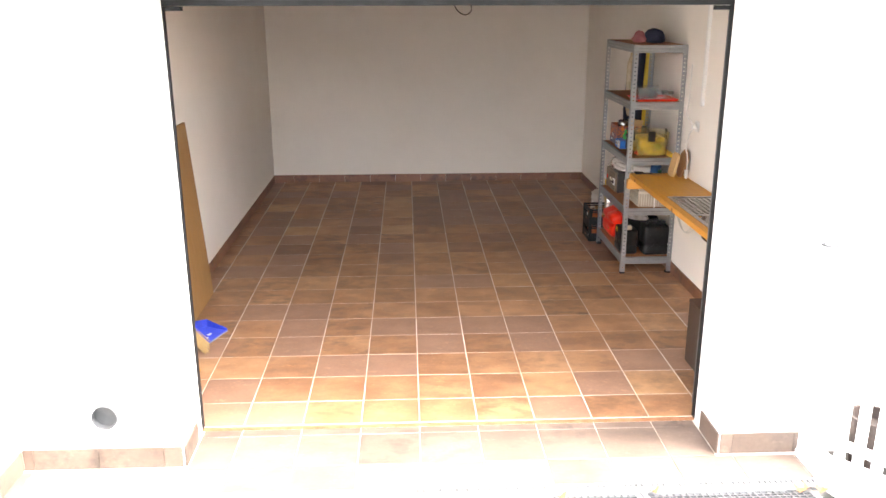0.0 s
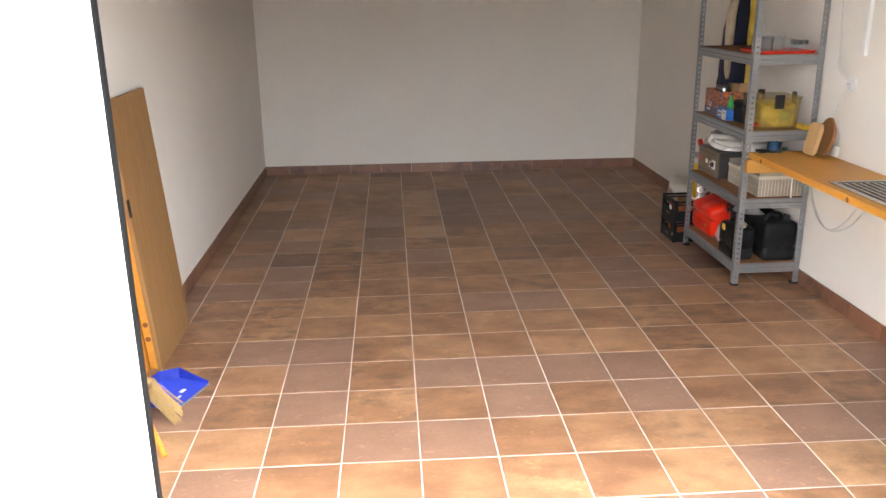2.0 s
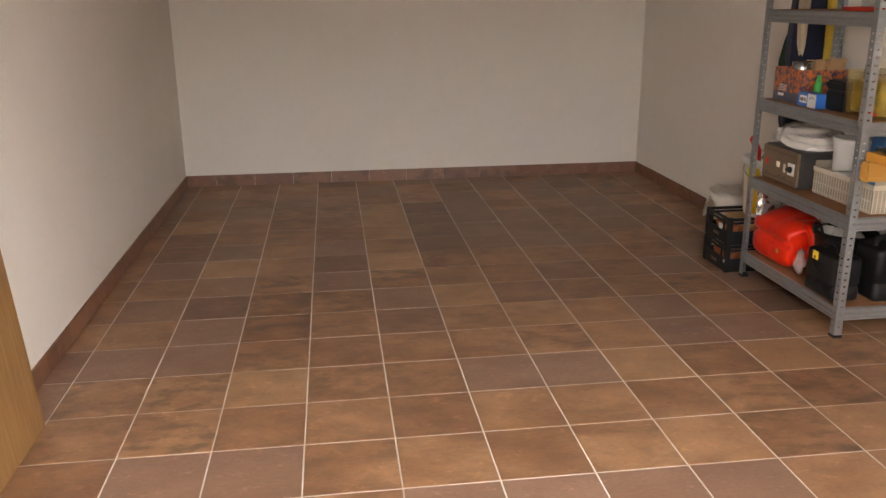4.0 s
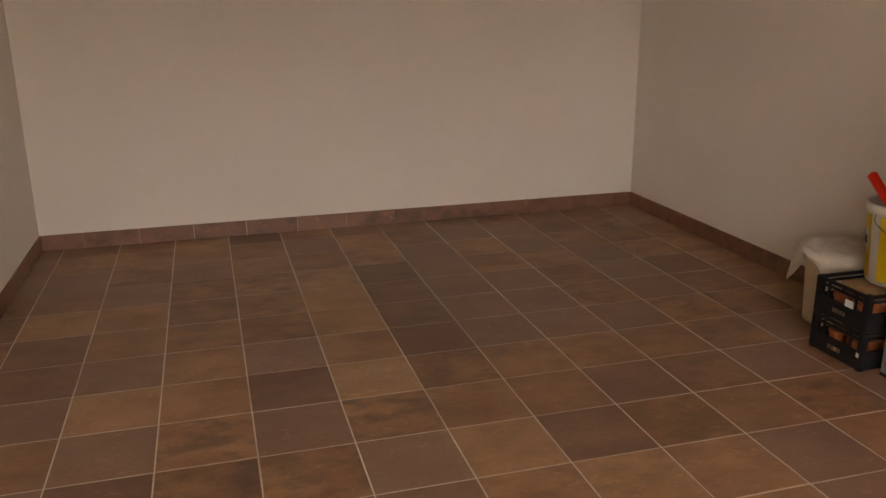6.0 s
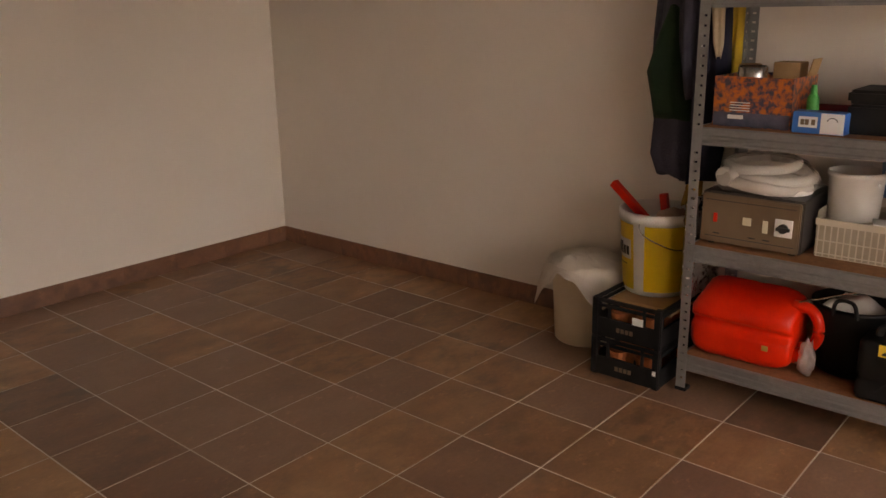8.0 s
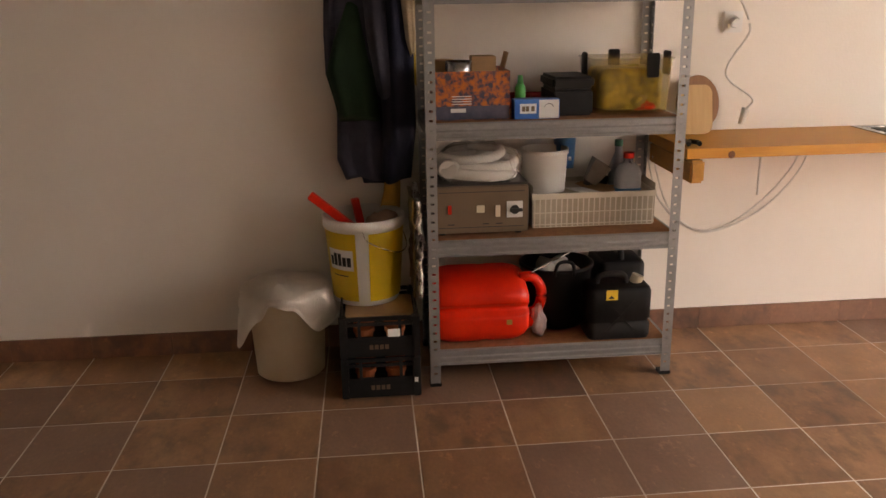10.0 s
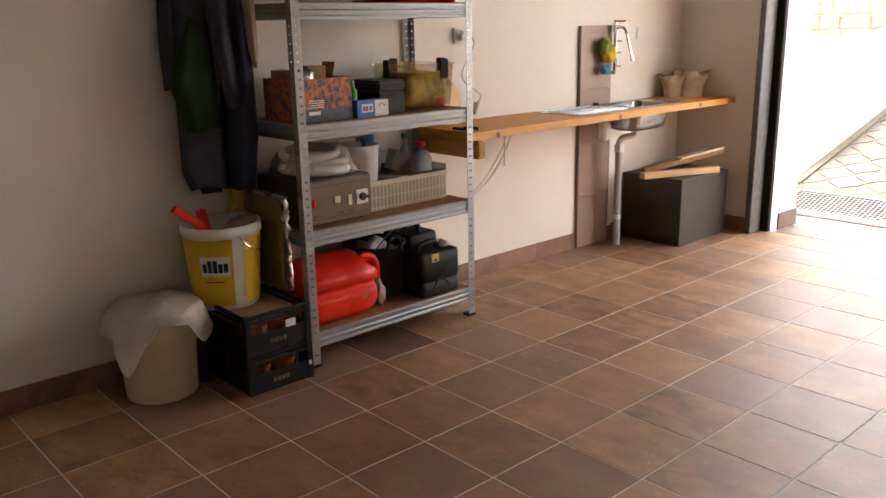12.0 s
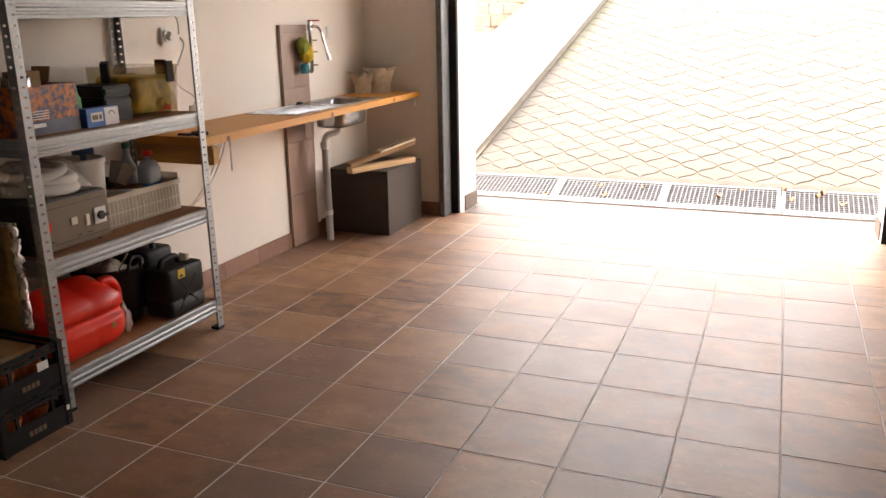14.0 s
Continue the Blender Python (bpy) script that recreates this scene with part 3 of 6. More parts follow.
part("socket_collar", rod((2.17, 5.15, 0.17), (2.17, 5.15, 0.20), 0.027), M_WHITEPL, waste, "white coupling ring")
part("trap", tube([(2.17, 5.15, 0.60), (2.17, 5.15, 0.65), (2.155, 5.135, 0.685), (2.115, 5.10, 0.70), (2.097, 5.087, 0.715), (2.095, 5.085, 0.744)], 0.02, 10), M_WHITEPL, waste, "white trap")
part("trap_nut", rod((2.17, 5.15, 0.60), (2.17, 5.15, 0.645), 0.031, seg=8), M_WHITEPL, waste)
part("overflow_box", box(2.14, 2.2, 5.275, 5.335, 0.69, 0.80), M_WHITEPL, waste, bevel=0.008)
part("supply_duct", box(2.288, 2.308, 5.055, 5.09, 0.095, 0.82), M_WHITEPL, waste, "white cable duct")

# splashback: one column of brown tiles
splash = tagged(new("splashback"), "narrow column of brown wall tiles behind the tap", "splashback", kind="structure")
part("bed", box(2.298, 2.3095, 5.098, 5.402, 0.0, 1.366), M_GROUT_DARK, splash)
zt = 0.0
while zt < 1.36:
    part("tile", box(2.288, 2.2975, 5.10, 5.40, zt + 0.002, min(zt + 0.33, 1.368) - 0.002), M_SPLASH, splash)
    zt += 0.33

# wall tap
tap = thing("wall_tap", "chrome wall tap with a swivel spout above the sink", "tap")
part("riser", tube([(2.30, 5.10, 1.08), (2.275, 5.10, 1.08), (2.262, 5.10, 1.10), (2.262, 5.10, 1.30), (2.262, 5.10, 1.345), (2.24, 5.10, 1.355)], 0.011, 10), M_CHROME, tap)
part("spout", tube([(2.25, 5.10, 1.352), (2.215, 5.095, 1.350), (2.192, 5.09, 1.325), (2.178, 5.085, 1.27), (2.162, 5.078, 1.20), (2.156, 5.074, 1.175)], 0.009, 10), M_CHROME, tap)
part("nozzle", rod((2.156, 5.075, 1.185), (2.150, 5.072, 1.150), 0.014), M_CHROME, tap)
part("valve", rod((2.262, 5.10, 1.33), (2.262, 5.10, 1.385), 0.016), M_CHROME, tap)
part("lever", box(2.19, 2.275, 5.092, 5.108, 1.384, 1.393), mat("red_lever", (0.35, 0.03, 0.02), (0.42, 0.05, 0.03), 20, 0.5), tap, "dark red lever", bevel=0.003)
for zz in (1.12, 1.2, 1.27):
    part("clip", rod((2.262, 5.10, zz), (2.225, 5.085, zz), 0.005), M_CHROME, tap)


def crumpled(w, d, h, seed, material, name, label, category, at, rz=0, amp=0.4, sub=3):
    bm = bmesh.new()
    bmesh.ops.create_icosphere(bm, subdivisions=sub, radius=0.5)
    for v in bm.verts:
        n = noise.noise(v.co * 3.1 + Vector((seed, seed * 2, 0))) * amp + noise.noise(v.co * 7 + Vector((seed, 0, seed))) * amp * 0.4
        v.co *= 1 + n
    lo = min(v.co.z for v in bm.verts)
    for v in bm.verts:
        v.co = Vector((v.co.x * w, v.co.y * d, max(v.co.z, lo * 0.6) * h))
    lo = min(v.co.z for v in bm.verts)
    for v in bm.verts:
        v.co.z -= lo
    ob = single(name, bm, material, label, category, smooth=True)
    ob.matrix_world = pose(*at, 0, 0, rz)
    return ob


M_YELLOWC = mat("yellow_sponge", (0.6, 0.42, 0.02), (0.7, 0.5, 0.05), 40, 0.9, bump=0.4, bscale=120)
M_TEAL = mat("teal_sponge", (0.03, 0.25, 0.32), (0.06, 0.33, 0.4), 40, 0.9, bump=0.4, bscale=120)
M_OLIVE = mat("olive_cloth", (0.16, 0.19, 0.02), (0.28, 0.3, 0.04), 20, 0.9)
crumpled(0.07, 0.10, 0.14, 3, M_YELLOWC, "sponge", "yellow cleaning sponge hanging on the splashback", "sponge", (2.245, 5.18, 1.14))
crumpled(0.05, 0.08, 0.07, 5, M_TEAL, "sponge", "teal cleaning sponge hanging under the cloth", "sponge", (2.25, 5.21, 1.075))
crumpled(0.06, 0.11, 0.11, 8, M_OLIVE, "cleaning_cloth", "olive green cleaning cloth hung beside the tap", "cloth", (2.245, 5.22, 1.195))
M_JUTE = mat("beige_cloth", (0.48, 0.38, 0.27), (0.6, 0.5, 0.38), 25, 0.95, bump=0.4, bscale=150)


def cloth_heap():
    """A stiff folded rag standing on the worktop in two lobes."""
    rag = thing("rag", "stiff beige rag standing folded on the worktop", "cloth", at=(2.15, 4.49, CZ), rz=41)
    for name, off, r, h in (("fold", -0.062, 0.092, 0.165), ("fold", 0.070, 0.074, 0.14)):
        def wob(a, k):
            return (0.014 * math.sin(5 * a + k) * k / 3, 0.012 * math.sin(3 * a + off * 40) * (k > 1))
        bm = lathe([(r * 0.75, 0.0), (r * 0.7, h * 0.3), (r * 0.9, h * 0.7), (r * 1.25, h), (r * 1.0, h * 0.92), (r * 0.4, h * 0.75), (0, h * 0.7)], 28, wobble=wob)
        bmesh.ops.scale(bm, vec=(1.0, 0.6, 1.0), verts=bm.verts[:])
        bmesh.ops.translate(bm, vec=(off, 0, 0), verts=bm.verts[:])
        bmesh.ops.translate(bm, vec=(0, 0, -min(v.co.z for v in bm.verts)), verts=bm.verts[:])
        part(name, bm, M_JUTE, rag, smooth=True)


cloth_heap()

# dark storage box with offcuts on it
M_DARKBOX = mat("dark_brown_laminate", (0.028, 0.017, 0.011), (0.040, 0.026, 0.018), 5, 0.5, bump=0.05)
crate = thing("storage_box", "dark brown laminated storage box standing under the sink", "box")
part("body", box(1.842, 2.285, 4.39, 4.94, 0.0, 0.405), M_DARKBOX, crate, bevel=0.003)
part("lid", box(1.84, 2.287, 4.388, 4.942, 0.4065, 0.43), M_DARKBOX, crate, bevel=0.003)
ob = single("wood_offcut", box(-0.03, 0.03, -0.285, 0.285, 0, 0.036), M_RAWPINE, "short raw pine batten lying on the dark box", "wood", bevel=0.002)
ob.matrix_world = pose(1.945, 4.80, 0.431, 0, 0, -21.6)
ob = single("wood_offcut", box(-0.03, 0.03, -0.30, 0.30, 0, 0.03), M_OLDWOOD, "brown grooved batten leaning across the dark box", "wood", bevel=0.002)
ob.matrix_world = pose(2.00, 4.69, 0.492, -8.5, 0, -22)
strip = thing("trim_strip", "cream painted slotted trim strip lying on the batten", "wood")
M_TRIM = mat("cream_trim", (0.70, 0.63, 0.44), (0.78, 0.71, 0.52), 12, 0.5)
part("strip", box(-0.03, 0.03, -0.17, 0.17, 0, 0.012), M_TRIM, strip, bevel=0.002)
for gx in (-0.012, 0.012):
    part("slot", box(gx - 0.003, gx + 0.003, -0.15, 0.13, 0.0122, 0.0132), M_FRAME, strip, "dark slot")
strip.matrix_world = pose(1.948, 4.562, 0.543, -8.5, 0, -22)

# ---- things on the shelves ----
def soft_block(w, d, h, r, edge, bm=None, grooves=()):
    """A moulded block with rounded corners and rounded top and bottom; grooves are heights where it is drawn in."""
    zs = [(0, -edge), (edge * 0.3, -edge * 0.3), (edge, 0)]
    for g in grooves:
        zs += [(g - 0.012, 0), (g - 0.006, -0.007), (g + 0.006, -0.007), (g + 0.012, 0)]
    zs += [(h - edge, 0), (h - edge * 0.3, -edge * 0.3), (h, -edge)]
    return loft([[(x, y, z) for x, y in loop_outline(w + 2 * e, d + 2 * e, max(r + e, 0.004))] for z, e in zs], bm)


M_REDPL = mat("red_plastic", (0.64, 0.016, 0.005), (0.76, 0.028, 0.007), 8, 0.36, bump=0.12, bscale=25)
M_CLEARBAG = mat("crumpled_clear_bag", (0.66, 0.52, 0.50), (0.80, 0.68, 0.66), 30, 0.2, alpha=0.5, bump=0.6, bscale=50)
M_LABELY = mat("yellow_warning_label", (0.75, 0.48, 0.03), (0.8, 0.55, 0.06), 30, 0.5)
M_MUSTARD = mat("mustard_foam", (0.33, 0.22, 0.05), (0.42, 0.29, 0.08), 12, 0.9)
M_INK = mat("black_ink", (0.02, 0.02, 0.02), rough=0.6)
M_REDPL.node_tree.nodes["Principled BSDF"].inputs["Specular IOR Level"].default_value = 0.3
M_CREAM = mat("cream_plastic", (0.62, 0.56, 0.42), (0.7, 0.64, 0.5), 14, 0.5)
M_WHITEINK = mat("white_print", (0.75, 0.75, 0.74), rough=0.6)
M_CARD = mat("brown_cardboard", (0.36, 0.21, 0.10), (0.45, 0.28, 0.14), 14, 0.85)

# red jerrycan lying on its side: two lobes with a deep seam between them
can = thing("jerrycan", "red plastic jerrycan lying on the bottom shelf", "jerrycan", at=(2.005, 7.462, SH[0]))


def lobed(k, y):
    """A cross-section of the can, k times its full size."""
    w, h, r = 0.112, 0.138, 0.055
    half = [(w, z) for z in (-0.075, -0.04, -0.03)] + [(w - 0.006, -0.022), (w - 0.020, -0.012), (w - 0.026, 0.0), (w - 0.020, 0.012), (w - 0.006, 0.022)] + [(w, z) for z in (0.03, 0.04, 0.075)]
    half += [(w - r + r * math.cos(radians(q)), h - r + r * math.sin(radians(q))) for q in range(15, 91, 15)]
    other = [(-x, -z) for x, z in half]
    return [(x * (0.4 + 0.6 * k), y, 0.139 + z * k) for x, z in half + other]


part("body", loft([lobed(k, y) for k, y in ((0.62, -0.182), (0.74, -0.18), (0.85, -0.168), (0.95, -0.14), (1, -0.10), (1, -0.03), (0.985, -0.02), (0.985, 0.0), (1, 0.01), (1, 0.12), (0.96, 0.155), (0.87, 0.176), (0.74, 0.186), (0.6, 0.188))]), M_REDPL, can, smooth=True)
part("handle", tube([(0.0, -0.155, 0.235), (0.0, -0.21, 0.232), (0.0, -0.243, 0.19), (0.0, -0.245, 0.13), (0.0, -0.22, 0.09), (0.0, -0.17, 0.08)], 0.021, 10), M_REDPL, can, smooth=True)
part("spout_cap", rod((-0.03, -0.175, 0.06), (-0.03, -0.21, 0.06), 0.03, seg=16), M_REDPL, can)
part("label", box(-0.1130, -0.1115, -0.112, -0.090, 0.080, 0.100), M_MUSTARD, can, "small worn yellow label")
bm = bmesh.new()
bmesh.ops.create_icosphere(bm, subdivisions=3, radius=0.5)
for v in bm.verts:
    v.co *= 1 + 0.5 * noise.noise(v.co * 4.3) + 0.25 * noise.noise(v.co * 9.0)
    taper = 0.55 + 0.45 * min(1.0, abs(v.co.z - 0.5))
    v.co = Vector((v.co.x * 0.06 * taper - 0.045, v.co.y * 0.075 * taper - 0.225, 0.07 + v.co.z * 0.13))
part("bag", bm, M_CLEARBAG, can, "crumpled clear plastic bag tied to the handle", smooth=True)


def black_can(w, d, h, at, rz, label, cap_y, with_label):
    c = thing("jerrycan", label, "jerrycan", at=at, rz=rz)
    body = soft_block(w, d, h * 0.86, 0.03, 0.018, grooves=(h * 0.3,))
    part("body", body, M_BLACKPL, c, smooth=True)
    part("handle", tube([(0, d * 0.32, h * 0.84), (0, d * 0.27, h * 0.97), (0, 0, h), (0, -d * 0.12, h * 0.96), (0, -d * 0.16, h * 0.84)], 0.013, 8), M_BLACKPL, c, smooth=True)
    part("cap", rod((0, cap_y, h * 0.84), (0, cap_y - 0.012, h * 0.965), 0.024, seg=14), M_CREAM if with_label else M_BLACKPL, c, "beige screw cap" if with_label else "")
    for s in (-1, 1):
        part("rib", box(-w / 2 - 0.002, -w / 2 + 0.004, -0.004, 0.004, -0.085, 0.085, m=pose(0, 0, h * 0.4, 42 * s, 0, 0)), M_BLACKPL, c)
    if with_label:
        lab = part("warning_label", box(-w / 2 - 0.0025, -w / 2 - 0.001, 0.015, 0.06, h * 0.68, h * 0.68 + 0.04), M_LABELY, c, "yellow flammable warning label")
        part("flame_mark", prism([(0.03, h * 0.7), (0.047, h * 0.7), (0.05, h * 0.715), (0.04, h * 0.755), (0.035, h * 0.73), (0.028, h * 0.72)], -w / 2 - 0.0035, -w / 2 - 0.0026), M_INK, lab)
    return c


black_can(0.15, 0.25, 0.25, (1.945, 6.93, SH[0]), 0, "black plastic fuel can with a beige cap and yellow label", -0.075, True)
black_can(0.19, 0.22, 0.30, (2.175, 6.865, SH[0]), 90, "large black plastic water can standing behind the fuel can", -0.06, False)
tub = thing("mortar_tub", "round black rubber tub filled with white rags", "tub", at=(2.125, 7.13, SH[0]))
part("body", lathe([(0, 0), (0.11, 0), (0.125, 0.01), (0.145, 0.24), (0.152, 0.245), (0.152, 0.256), (0.138, 0.256), (0.118, 0.02), (0, 0.018)], 36), M_BLACKPL, tub, smooth=True)
part("rope_handle", tube([(-0.15, 0.04, 0.24), (-0.16, 0.03, 0.29), (-0.155, 0.0, 0.30), (-0.16, -0.03, 0.29), (-0.15, -0.04, 0.24)], 0.007), M_BLACKPL, tub)
M_RAG = mat("grey_white_rag", (0.5, 0.48, 0.45), (0.62, 0.6, 0.57), 14, 0.95, bump=0.4, bscale=60)
crumpled(0.17, 0.2, 0.14, 2, M_RAG, "rag", "crumpled grey-white rag in the black tub", "cloth", (2.125, 7.13, 0.30), 20)
crumpled(0.09, 0.10, 0.12, 12, M_WHITEPL, "rag", "bunched white rag sticking out of the tub", "cloth", (2.06, 7.18, 0.32), 50)
single("foam_roll", rod((2.21, 7.26, SH[0] + 0.062), (2.21, 7.635, SH[0] + 0.062), 0.06, seg=20), M_MUSTARD, "mustard foam roll behind the red jerrycan", "roll")
single("steel_rod", rod((1.93, 7.27, 0.425), (2.06, 7.0, 0.505), 0.003, seg=6), M_CHROME, "thin steel rod resting on the red jerrycan", "rod")

# control unit
M_TAUPE = mat("taupe_painted_steel", (0.135, 0.090, 0.054), (0.165, 0.113, 0.069), 6, 0.5, bump=0.03)
M_DARKCASE = mat("dark_grey_steel_case", (0.028, 0.025, 0.024), (0.045, 0.04, 0.038), 8, 0.5)
unit = thing("power_unit", "taupe and black electrical power unit with switches on the shelf", "appliance", at=(0, 0, SH[1]))
part("case", box(1.93, 2.26, 7.285, 7.645, 0.008, 0.196), M_DARKCASE, unit, "black steel case", bevel=0.004)
part("front_panel", box(1.912, 1.929, 7.29, 7.64, 0.012, 0.190), M_TAUPE, unit, "taupe front panel", bevel=0.004)
groove = box(1.9105, 1.9118, 7.305, 7.625, 0.168, 0.170)
box(1.9105, 1.9118, 7.305, 7.625, 0.034, 0.036, groove)
part("panel_line", groove, M_INK, unit)
for yy, zz, w, h, mt, lab in ((7.585, 0.105, 0.014, 0.034, M_REDPL, "dark red rocker switch"), (7.47, 0.105, 0.030, 0.028, M_CREAM, "cream indicator"),
                              (7.405, 0.095, 0.018, 0.044, M_CREAM, "cream rocker switch"), (7.342, 0.100, 0.060, 0.062, M_WHITEPL, "white dial plate")):
    sw = part("switch", box(1.9065, 1.9118, yy - w / 2, yy + w / 2, zz - h / 2, zz + h / 2), mt, unit, lab, bevel=0.001)
    if w > 0.05:
        part("knob", rod((1.9063, yy, zz), (1.898, yy, zz), 0.017, seg=18), M_INK, sw, "black rotary knob")
        part("knob_bar", box(1.888, 1.898, yy - 0.026, yy + 0.02, zz - 0.006, zz + 0.006), M_INK, sw, bevel=0.001)
for yy in (7.40, 7.45, 7.58):
    part("printed_mark", box(1.911, 1.9118, yy - 0.012, yy + 0.012, 0.045, 0.049), M_INK, unit)
for xx in (1.95, 2.23):
    for yy in (7.32, 7.61):
        part("rubber_foot", rod((xx, yy, 0), (xx, yy, 0.008), 0.012), M_BLACKPL, unit)

# white hose rings wrapped in plastic
wrap = thing("wrapped_rings", "white padded rings wrapped in clear plastic on the power unit", "package", at=(2.07, 7.47, SH[1] + 0.197))
M_PADDED = mat("white_foam", (0.68, 0.66, 0.62), (0.78, 0.76, 0.72), 16, 0.7, bump=0.3, bscale=40)
for k, (zz, rr, ox, oy) in enumerate(((0.024, 0.118, 0, 0.0), (0.058, 0.112, 0.014, -0.018), (0.092, 0.10, 0.0, 0.02))):
    pts = [(ox + rr * 0.95 * math.cos(a), oy + rr * 1.2 * math.sin(a), zz + 0.012 * math.sin(a + k)) for a in [2 * math.pi * i / 14 for i in range(14)]]
    part("ring", tube(pts + [pts[0]], 0.022 - 0.002 * k, 10, steps=3), M_PADDED, wrap, smooth=True)
part("tube_end", rod((-0.12, 0.115, 0.05), (-0.075, 0.10, 0.055), 0.034, seg=18), M_PADDED, wrap, smooth=False)
part("plastic_bag", lathe([(0.05, 0.001), (0.150, 0.004), (0.178, 0.022), (0.165, 0.06), (0.142, 0.098), (0.09, 0.122), (0.0, 0.128)], 56,
     wobble=lambda a, k: (0.014 * math.sin(5 * a + k) + 0.007 * math.sin(17 * a + 3 * k), 0.006 * math.sin(9 * a + k) * (k > 0))),
     mat("clear_plastic_film", (0.62, 0.56, 0.48), (0.78, 0.72, 0.64), 22, 0.12, alpha=0.30, bump=0.9, bscale=35), wrap, "clear plastic bag", smooth=True)

# white plastic basket with bottles and pots
M_BASKET = mat("milky_plastic", (0.60, 0.53, 0.42), (0.68, 0.61, 0.50), 10, 0.4, alpha=0.85)
M_MILKY = mat("thin_milky_plastic", (0.52, 0.44, 0.33), (0.64, 0.56, 0.44), 14, 0.35, alpha=0.55)
basket = thing("plastic_basket", "milky white slatted plastic basket holding bottles and pots", "basket", at=(0, 0, SH[1]))
bx0, bx1, by0, by1, bh = 1.985, 2.285, 6.775, 7.262, 0.135
part("base", box(bx0 + 0.006, bx1 - 0.006, by0 + 0.006, by1 - 0.006, 0, 0.006), M_BASKET, basket)
rim = tray(bx0, bx1, by0, by1, bh - 0.022, bh, 0.005)
bmesh.ops.delete(rim, geom=[f for f in rim.faces if abs(f.normal.z) > 0.9 and f.calc_area() > 0.05], context="FACES")
part("rim", rim, M_BASKET, basket)
for yy in (by0 + 0.003, by1 - 0.005):
    part("end_panel", box(bx0 + 0.006, bx1 - 0.006, yy, yy + 0.002, 0.004, bh + 0.028), M_MILKY, basket)
    for i in range(14):
        x = bx0 + 0.008 + i * (bx1 - bx0 - 0.022) / 13
        part("rib", box(x, x + 0.004, yy - 0.0012, yy - 0.0002, 0.004, bh - 0.02), M_BASKET, basket)
for xx in (bx0 + 0.003, bx1 - 0.005):
    part("side_panel", box(xx, xx + 0.002, by0 + 0.006, by1 - 0.006, 0.004, bh - 0.02), M_MILKY, basket)
    for i in range(23):
        y = by0 + 0.008 + i * (by1 - by0 - 0.022) / 22
        part("rib", box(xx - 0.0014, xx - 0.0002, y, y + 0.0045, 0.004, bh - 0.02), M_BASKET, basket)
    for z0 in (0.012, 0.058):
        part("cross_rib", box(xx - 0.0022, xx - 0.0015, by0 + 0.006, by1 - 0.006, z0, z0 + 0.004), M_BASKET, basket)
part("liner", box(bx0 + 0.012, bx1 - 0.012, by0 + 0.012, by1 - 0.012, 0.007, 0.06), M_CARD, basket, "cardboard and papers packed inside")
part("paper", box(-0.07, 0.07, -0.05, 0.05, 0, 0.003, m=pose(2.06, 7.05, 0.128, 6, 4, 15)), M_WHITEINK, basket, "folded white paper")
part("paper", box(-0.10, 0.10, -0.08, 0.08, 0, 0.004, m=pose(2.13, 7.0, 0.115, -4, 2, 40)), M_CARD, basket)
pail = thing("small_pail", "small white plastic pail standing in the basket", "pail", at=(2.135, 7.185, SH[1] + 0.061))
part("body", lathe([(0, 0), (0.076, 0), (0.08, 0.006), (0.09, 0.205), (0.095, 0.207), (0.095, 0.225), (0.088, 0.225), (0.077, 0.012), (0, 0.01)], 32), M_WHITEPL, pail, smooth=True)
part("lug", rod((-0.055, -0.085, 0.19), (-0.059, -0.093, 0.19), 0.008), M_WHITEPL, pail)
blue_m = mat("blue_printed_plastic", (0.03, 0.12, 0.30), (0.08, 0.22, 0.42), 20, 0.4)
cup = single("blue_cup", lathe([(0, 0), (0.032, 0), (0.045, 0.12), (0.041, 0.12), (0.03, 0.006), (0, 0.006)], 20), blue_m, "blue printed plastic cup tilted in the basket", "cup", smooth=True)
cup.matrix_world = pose(2.19, 7.085, SH[1] + 0.19, 0, 14, 0)
pot = single("plant_pot", lathe([(0, 0), (0.035, 0), (0.055, 0.09), (0.05, 0.09), (0.03, 0.006), (0, 0.006)], 4), mat("grey_brown_pot", (0.20, 0.17, 0.14), (0.28, 0.24, 0.2), 14, 0.7),
             "grey-brown square plastic pot tipped over", "pot")
pot.matrix_world = pose(2.135, 7.0, SH[1] + 0.145, 24, -22, 35)
M_LIQUID = mat("bluish_bottle", (0.40, 0.46, 0.53), (0.48, 0.54, 0.60), 8, 0.25)
bottle = thing("bottle", "translucent blue-grey bottle with a red cap", "bottle", at=(2.075, 6.862, SH[1] + 0.061))
part("body", loft([[(x, y, z) for x, y in loop_outline(w, d, 0.02)] for w, d, z in ((0.06, 0.09, 0), (0.066, 0.098, 0.01), (0.066, 0.098, 0.13), (0.05, 0.07, 0.16), (0.032, 0.034, 0.172), (0.032, 0.034, 0.185))]), M_LIQUID, bottle, smooth=True)
part("liquid_band", loft([[(x, y, z) for x, y in loop_outline(0.068, 0.1, 0.02)] for z in (0.02, 0.07)]), mat("blue_liquid", (0.05, 0.2, 0.42), (0.08, 0.26, 0.5), 10, 0.3), bottle, "blue liquid level", smooth=True)
part("cap", rod((0, 0, 0.186), (0, 0, 0.208), 0.021, seg=16), M_REDPL, bottle, "red screw cap")
bottle2 = thing("bottle", "clear bottle with a green cap behind the blue one", "bottle", at=(2.185, 6.87, SH[1] + 0.061))
part("body", lathe([(0, 0), (0.035, 0), (0.037, 0.01), (0.037, 0.13), (0.014, 0.19), (0.014, 0.215), (0, 0.215)], 20), M_LIQUID, bottle2, smooth=True)
